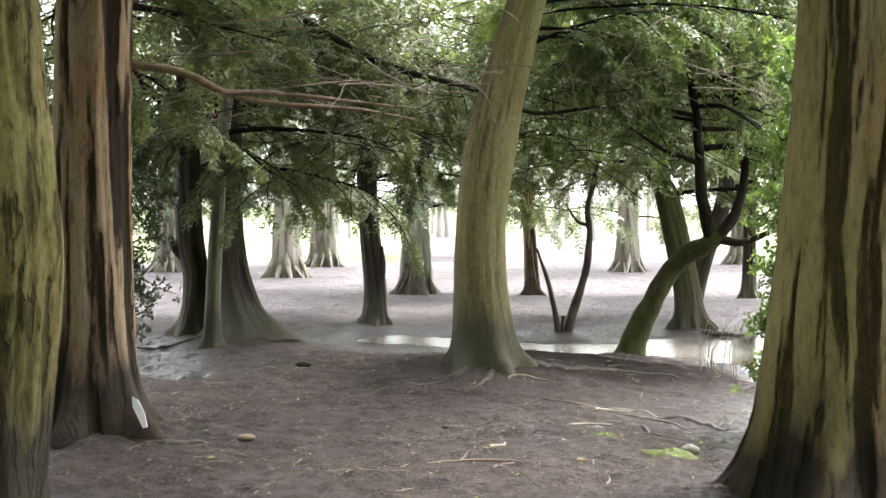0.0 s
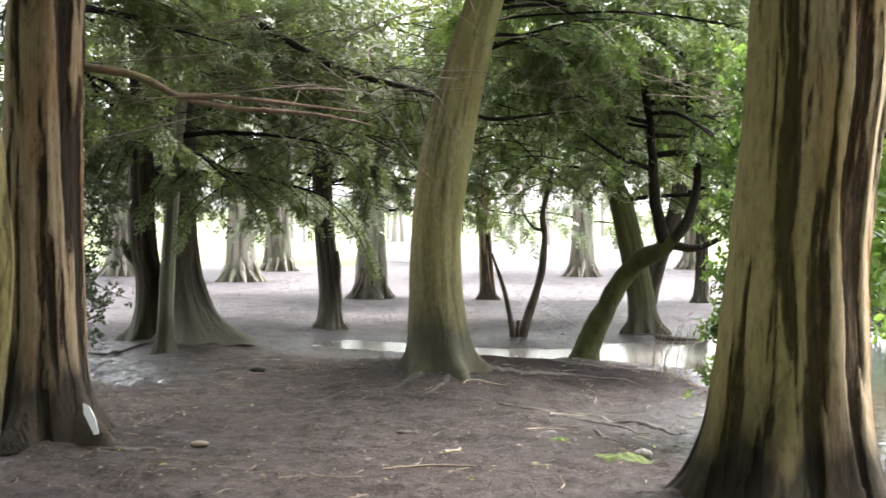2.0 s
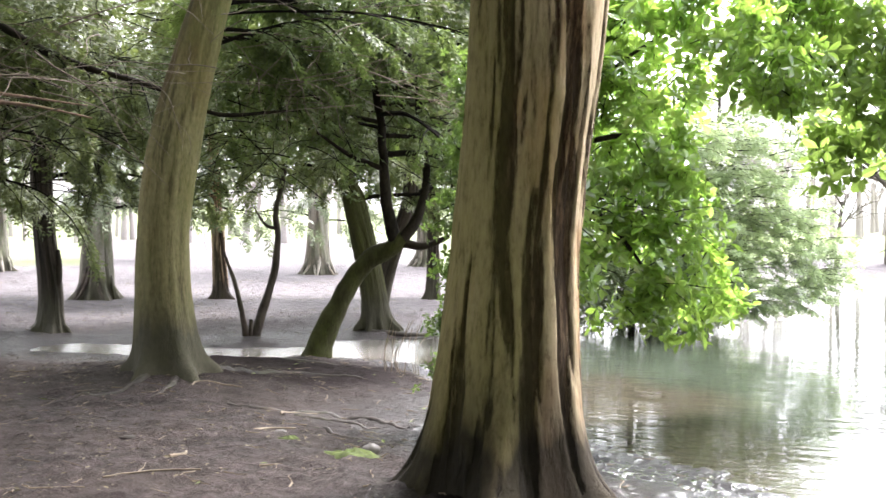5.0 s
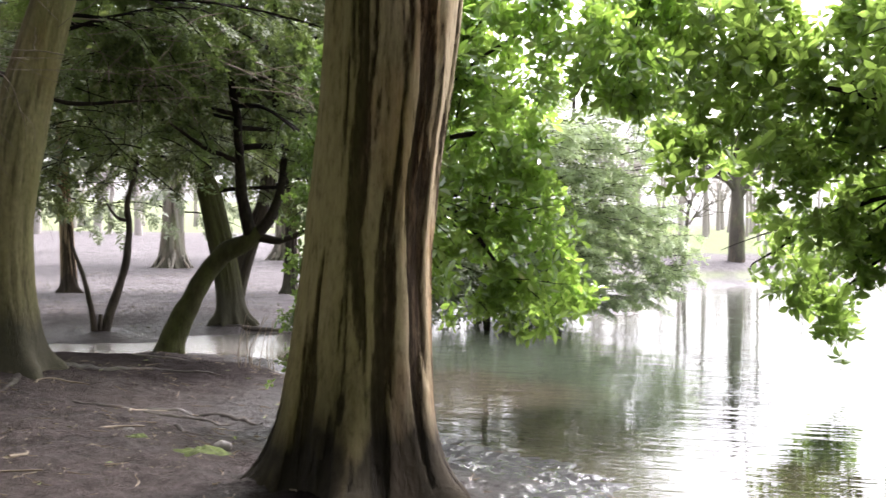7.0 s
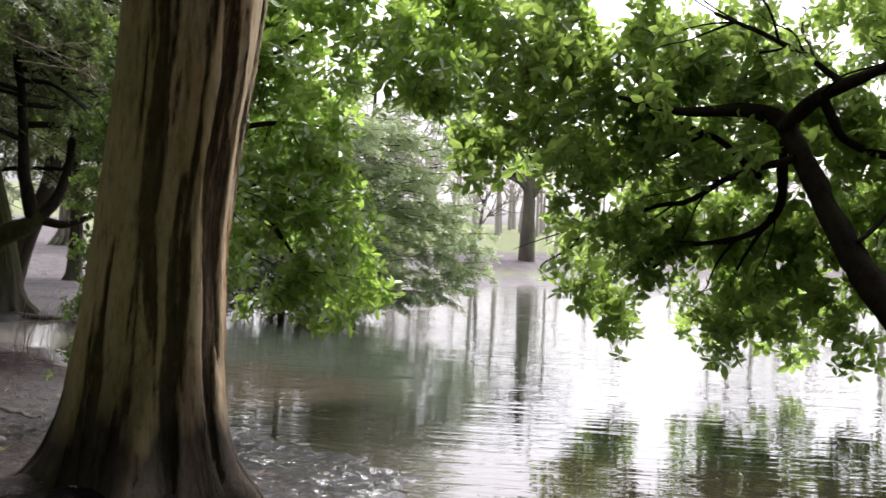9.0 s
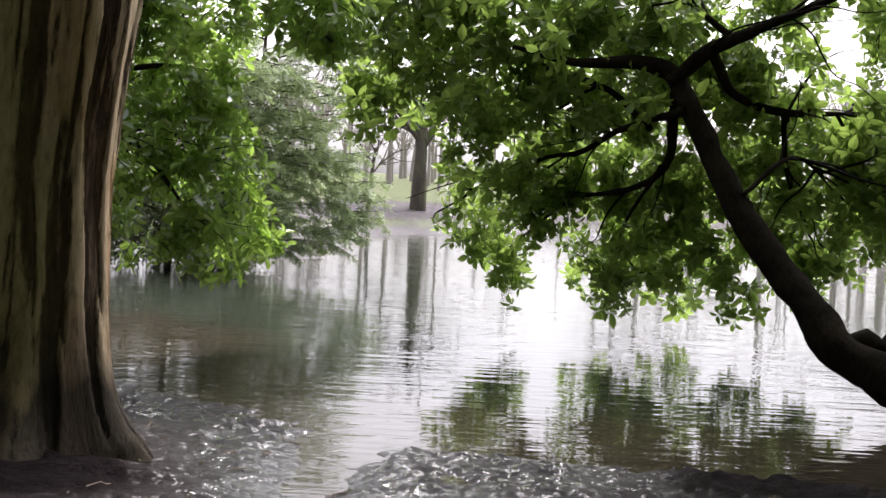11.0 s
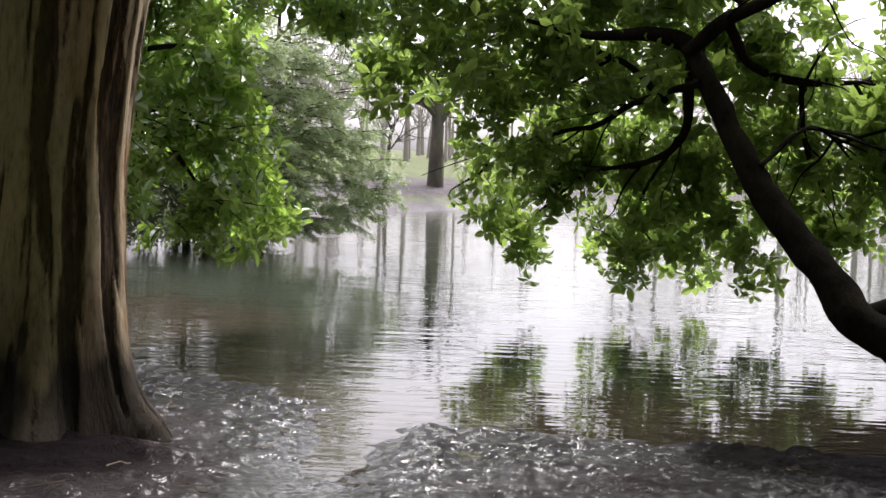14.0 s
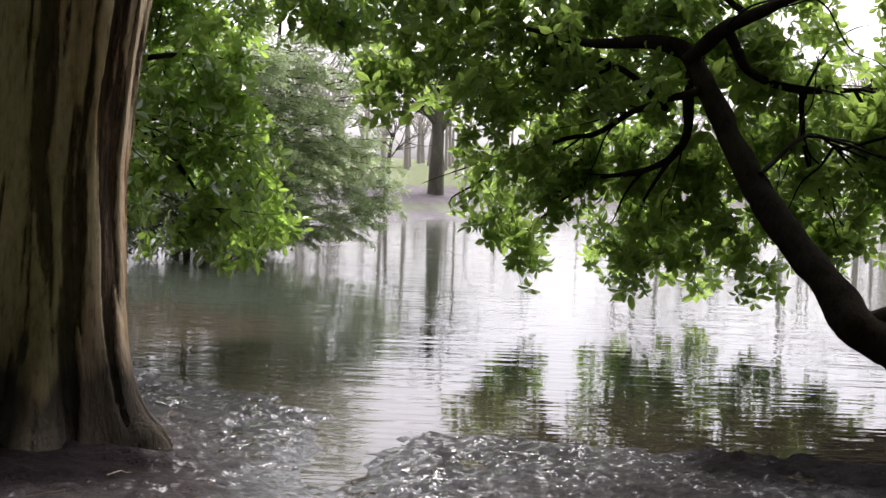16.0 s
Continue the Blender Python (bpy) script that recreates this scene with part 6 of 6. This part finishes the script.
for pts, rr in (([(0.30, 11.0), (0.05, 10.6), (-0.35, 10.3), (-0.7, 10.25)], [0.09, 0.06, 0.03, 0.01]), ([(0.55, 10.95), (0.42, 10.5), (0.25, 10.1)], [0.08, 0.05, 0.015]),
                ([(0.75, 11.1), (1.3, 11.4), (1.9, 11.6), (2.5, 11.4)], [0.09, 0.07, 0.05, 0.02]), ([(0.9, 9.9), (1.3, 9.75), (1.7, 9.7), (2.15, 9.45), (2.35, 9.0)], [0.03, 0.055, 0.06, 0.05, 0.02]),
                ([(1.45, 9.5), (1.8, 9.2), (2.1, 9.05)], [0.03, 0.04, 0.015]), ([(1.5, 8.8), (1.75, 8.4), (2.1, 8.2)], [0.03, 0.045, 0.015]), ([(1.0, 12.6), (1.5, 12.75), (2.1, 12.7), (2.7, 12.5)], [0.03, 0.06, 0.06, 0.02]),
                ([(-2.3, 7.85), (-1.95, 7.75), (-1.6, 7.9)], [0.08, 0.05, 0.015]),
                ([(-3.3, 15.1), (-3.9, 14.9), (-4.4, 15.0)], [0.07, 0.05, 0.02]), ([(3.9, 17.6), (4.5, 17.4), (5.1, 17.5)], [0.08, 0.06, 0.02])):
    ground_curve("surface_root", pts, [q * 0.75 for q in rr], M_ROOT, "worn dark root running over the mud", "root", -0.45, 40, 10, group="surface roots")
for pts, rr in (([(0.62, 10.5), (0.68, 10.62), (0.95, 10.66), (1.1, 10.55)], [0.012, 0.012, 0.006]), ([(1.32, 9.35), (1.36, 9.6), (1.6, 9.68), (1.95, 9.6)], [0.014, 0.012, 0.006]),
                ([(1.0, 8.6), (1.15, 8.75), (1.35, 8.8)], [0.012, 0.008]), ([(0.32, 7.6), (0.42, 7.68), (0.44, 7.8)], [0.016, 0.010]), ([(-0.75, 6.9), (-0.5, 6.95), (-0.2, 6.9)], [0.008, 0.006]),
                ([(-0.1, 7.1), (0.2, 7.2), (0.5, 7.15)], [0.008, 0.006]), ([(-0.9, 5.9), (-0.6, 5.95), (-0.35, 5.9)], [0.010, 0.006])):
    ground_curve("fallen_stick", pts, rr, M_TWIG, "pale dry stick lying on the mud", "stick", 0.8, 12, 6, "fallen sticks")


def lump(name, x, y, r, mat, label, category, seed, squash=0.5):
    q = np.random.default_rng(seed)
    a, e = np.meshgrid(np.linspace(0, 2 * np.pi, 20, endpoint=False), np.linspace(-1.5, 1.5, 12))
    d = np.stack([np.cos(a) * np.cos(e), np.sin(a) * np.cos(e), np.sin(e)], -1)
    rad = r * (0.75 + 0.5 * fbm(d[..., 0] * 2 + seed, d[..., 1] * 2, d[..., 2] * 2, 3))
    V = d * rad[..., None] * np.array([1.2, 0.8, squash]) + np.array([x, y, ground_z(x, y) + r * squash * 0.3])
    k = np.arange(11)[:, None] * 20 + np.arange(20)
    k2 = np.arange(11)[:, None] * 20 + (np.arange(20) + 1) % 20
    Q = np.stack([k, k2, k2 + 20, k + 20], -1).reshape(-1, 4)
    return tagged(quads(name, V.reshape(-1, 3), Q, mat, None, "", True), label, category)



def moss_patch(x, y, r, seed):
    """A thin uneven cushion that lies on the ground."""
    a, k = np.meshgrid(np.linspace(0, 2 * np.pi, 40, endpoint=False), np.linspace(0, 1, 14))
    edge = r * (0.55 + 0.9 * fbm(np.cos(a) * 1.6 + seed, np.sin(a) * 1.6, 0.5, 3))
    px, py = x + 1.35 * np.cos(a) * edge * k, y + 0.8 * np.sin(a) * edge * k
    z = on_ground(px, py) + 0.022 * np.clip(1 - k ** 3, 0, 1) * (0.4 + 1.2 * vnoise(px * 40, py * 40, seed)) - 0.008 * k
    i = np.arange(13)[:, None] * 40 + np.arange(40)
    j = np.arange(13)[:, None] * 40 + (np.arange(40) + 1) % 40
    Q = np.stack([i, i + 40, j + 40, j], -1).reshape(-1, 4)
    tagged(quads("moss_patch", np.stack([px, py, z], -1).reshape(-1, 3), Q, M_MOSS, None, "", True), "bright green moss on the mud", "moss")


moss_patch(1.57, 7.5, 0.17, 3)
moss_patch(1.2, 8.1, 0.07, 4)
# Root knob beside the moss, built as a grey stone.
lump("stone", 1.72, 7.62, 0.055, M_STONE, "small greyish root knob half sunk in the mud", "stone", 5, 0.9)
lump("stone", 1.18, 8.45, 0.045, M_STONE, "pale stone lying in the mud", "stone", 6, 0.7)
lump("stone", -1.55, 12.1, 0.075, M_DARK, "dark stone sunk in the mud", "stone", 7, 0.5)
lump("stone", 0.05, 8.5, 0.055, M_ROOT, "flat dark stone sunk in the mud", "stone", 8, 0.3)
lump("dead_leaf_clump", -1.43, 7.95, 0.055, M_TWIG, "curled pale brown dead leaf clump", "leaf", 9, 0.5)

# white scrap leaning on the red trunk's foot
sv = bmesh.new()
prof = [(-0.012, 0.0), (0.018, 0.0), (0.032, 0.10), (0.020, 0.20), (-0.010, 0.235), (-0.030, 0.17)]
for yy in (-0.012, 0.012):
    sv.faces.new([sv.verts.new((px, yy, pz)) for px, pz in prof])
sv.verts.ensure_lookup_table()
for i in range(6):
    j = (i + 1) % 6
    sv.faces.new([sv.verts[i], sv.verts[j], sv.verts[j + 6], sv.verts[i + 6]])
bmesh.ops.recalc_face_normals(sv, faces=sv.faces)
sm = bpy.data.meshes.new("plastic_scrap")
sv.to_mesh(sm)
sm.materials.append(M_PLASTIC)
scrap = new("plastic_scrap", sm)
scrap.matrix_world = pose(-2.10, 7.70, ground_z(-2.10, 7.70) + 0.12, -10, -20, 10)
tagged(scrap, "white plastic scrap propped against the trunk's foot", "litter")

# thin bare shoots at the water's edge, and driftwood in the inlet
zt2 = ground_z(3.05, 12.2)
shoots = thing("bare_shoots", (3.05, 12.2, zt2), "thin bare shoots standing at the water's edge", "shrub")
sr = np.random.default_rng(95)
for k in range(11):
    x, y = 3.05 + sr.uniform(-0.3, 0.3), 12.2 + sr.uniform(-0.35, 0.35)
    limb(shoots, [(x, y, ground_z(x, y) - 0.03), (x + sr.uniform(-0.08, 0.08), y, 0.2), (x + sr.uniform(-0.16, 0.16), y, sr.uniform(0.35, 0.65))], [0.006, 0.003], M_TWIG, "shoot", 4, 8, 0.0)
ground_curve("driftwood", [(-0.55, 16.75), (-0.1, 16.95), (0.35, 16.8)], [0.035, 0.05, 0.02], M_DARK, "dark waterlogged branch lying in the inlet", "driftwood", 0.9, 20, 10)
ground_curve("driftwood", [(0.2, 17.0), (0.5, 17.15), (0.8, 17.05)], [0.03, 0.05, 0.02], M_DARK, "dark waterlogged branch lying in the inlet", "driftwood", 0.9, 16, 10)
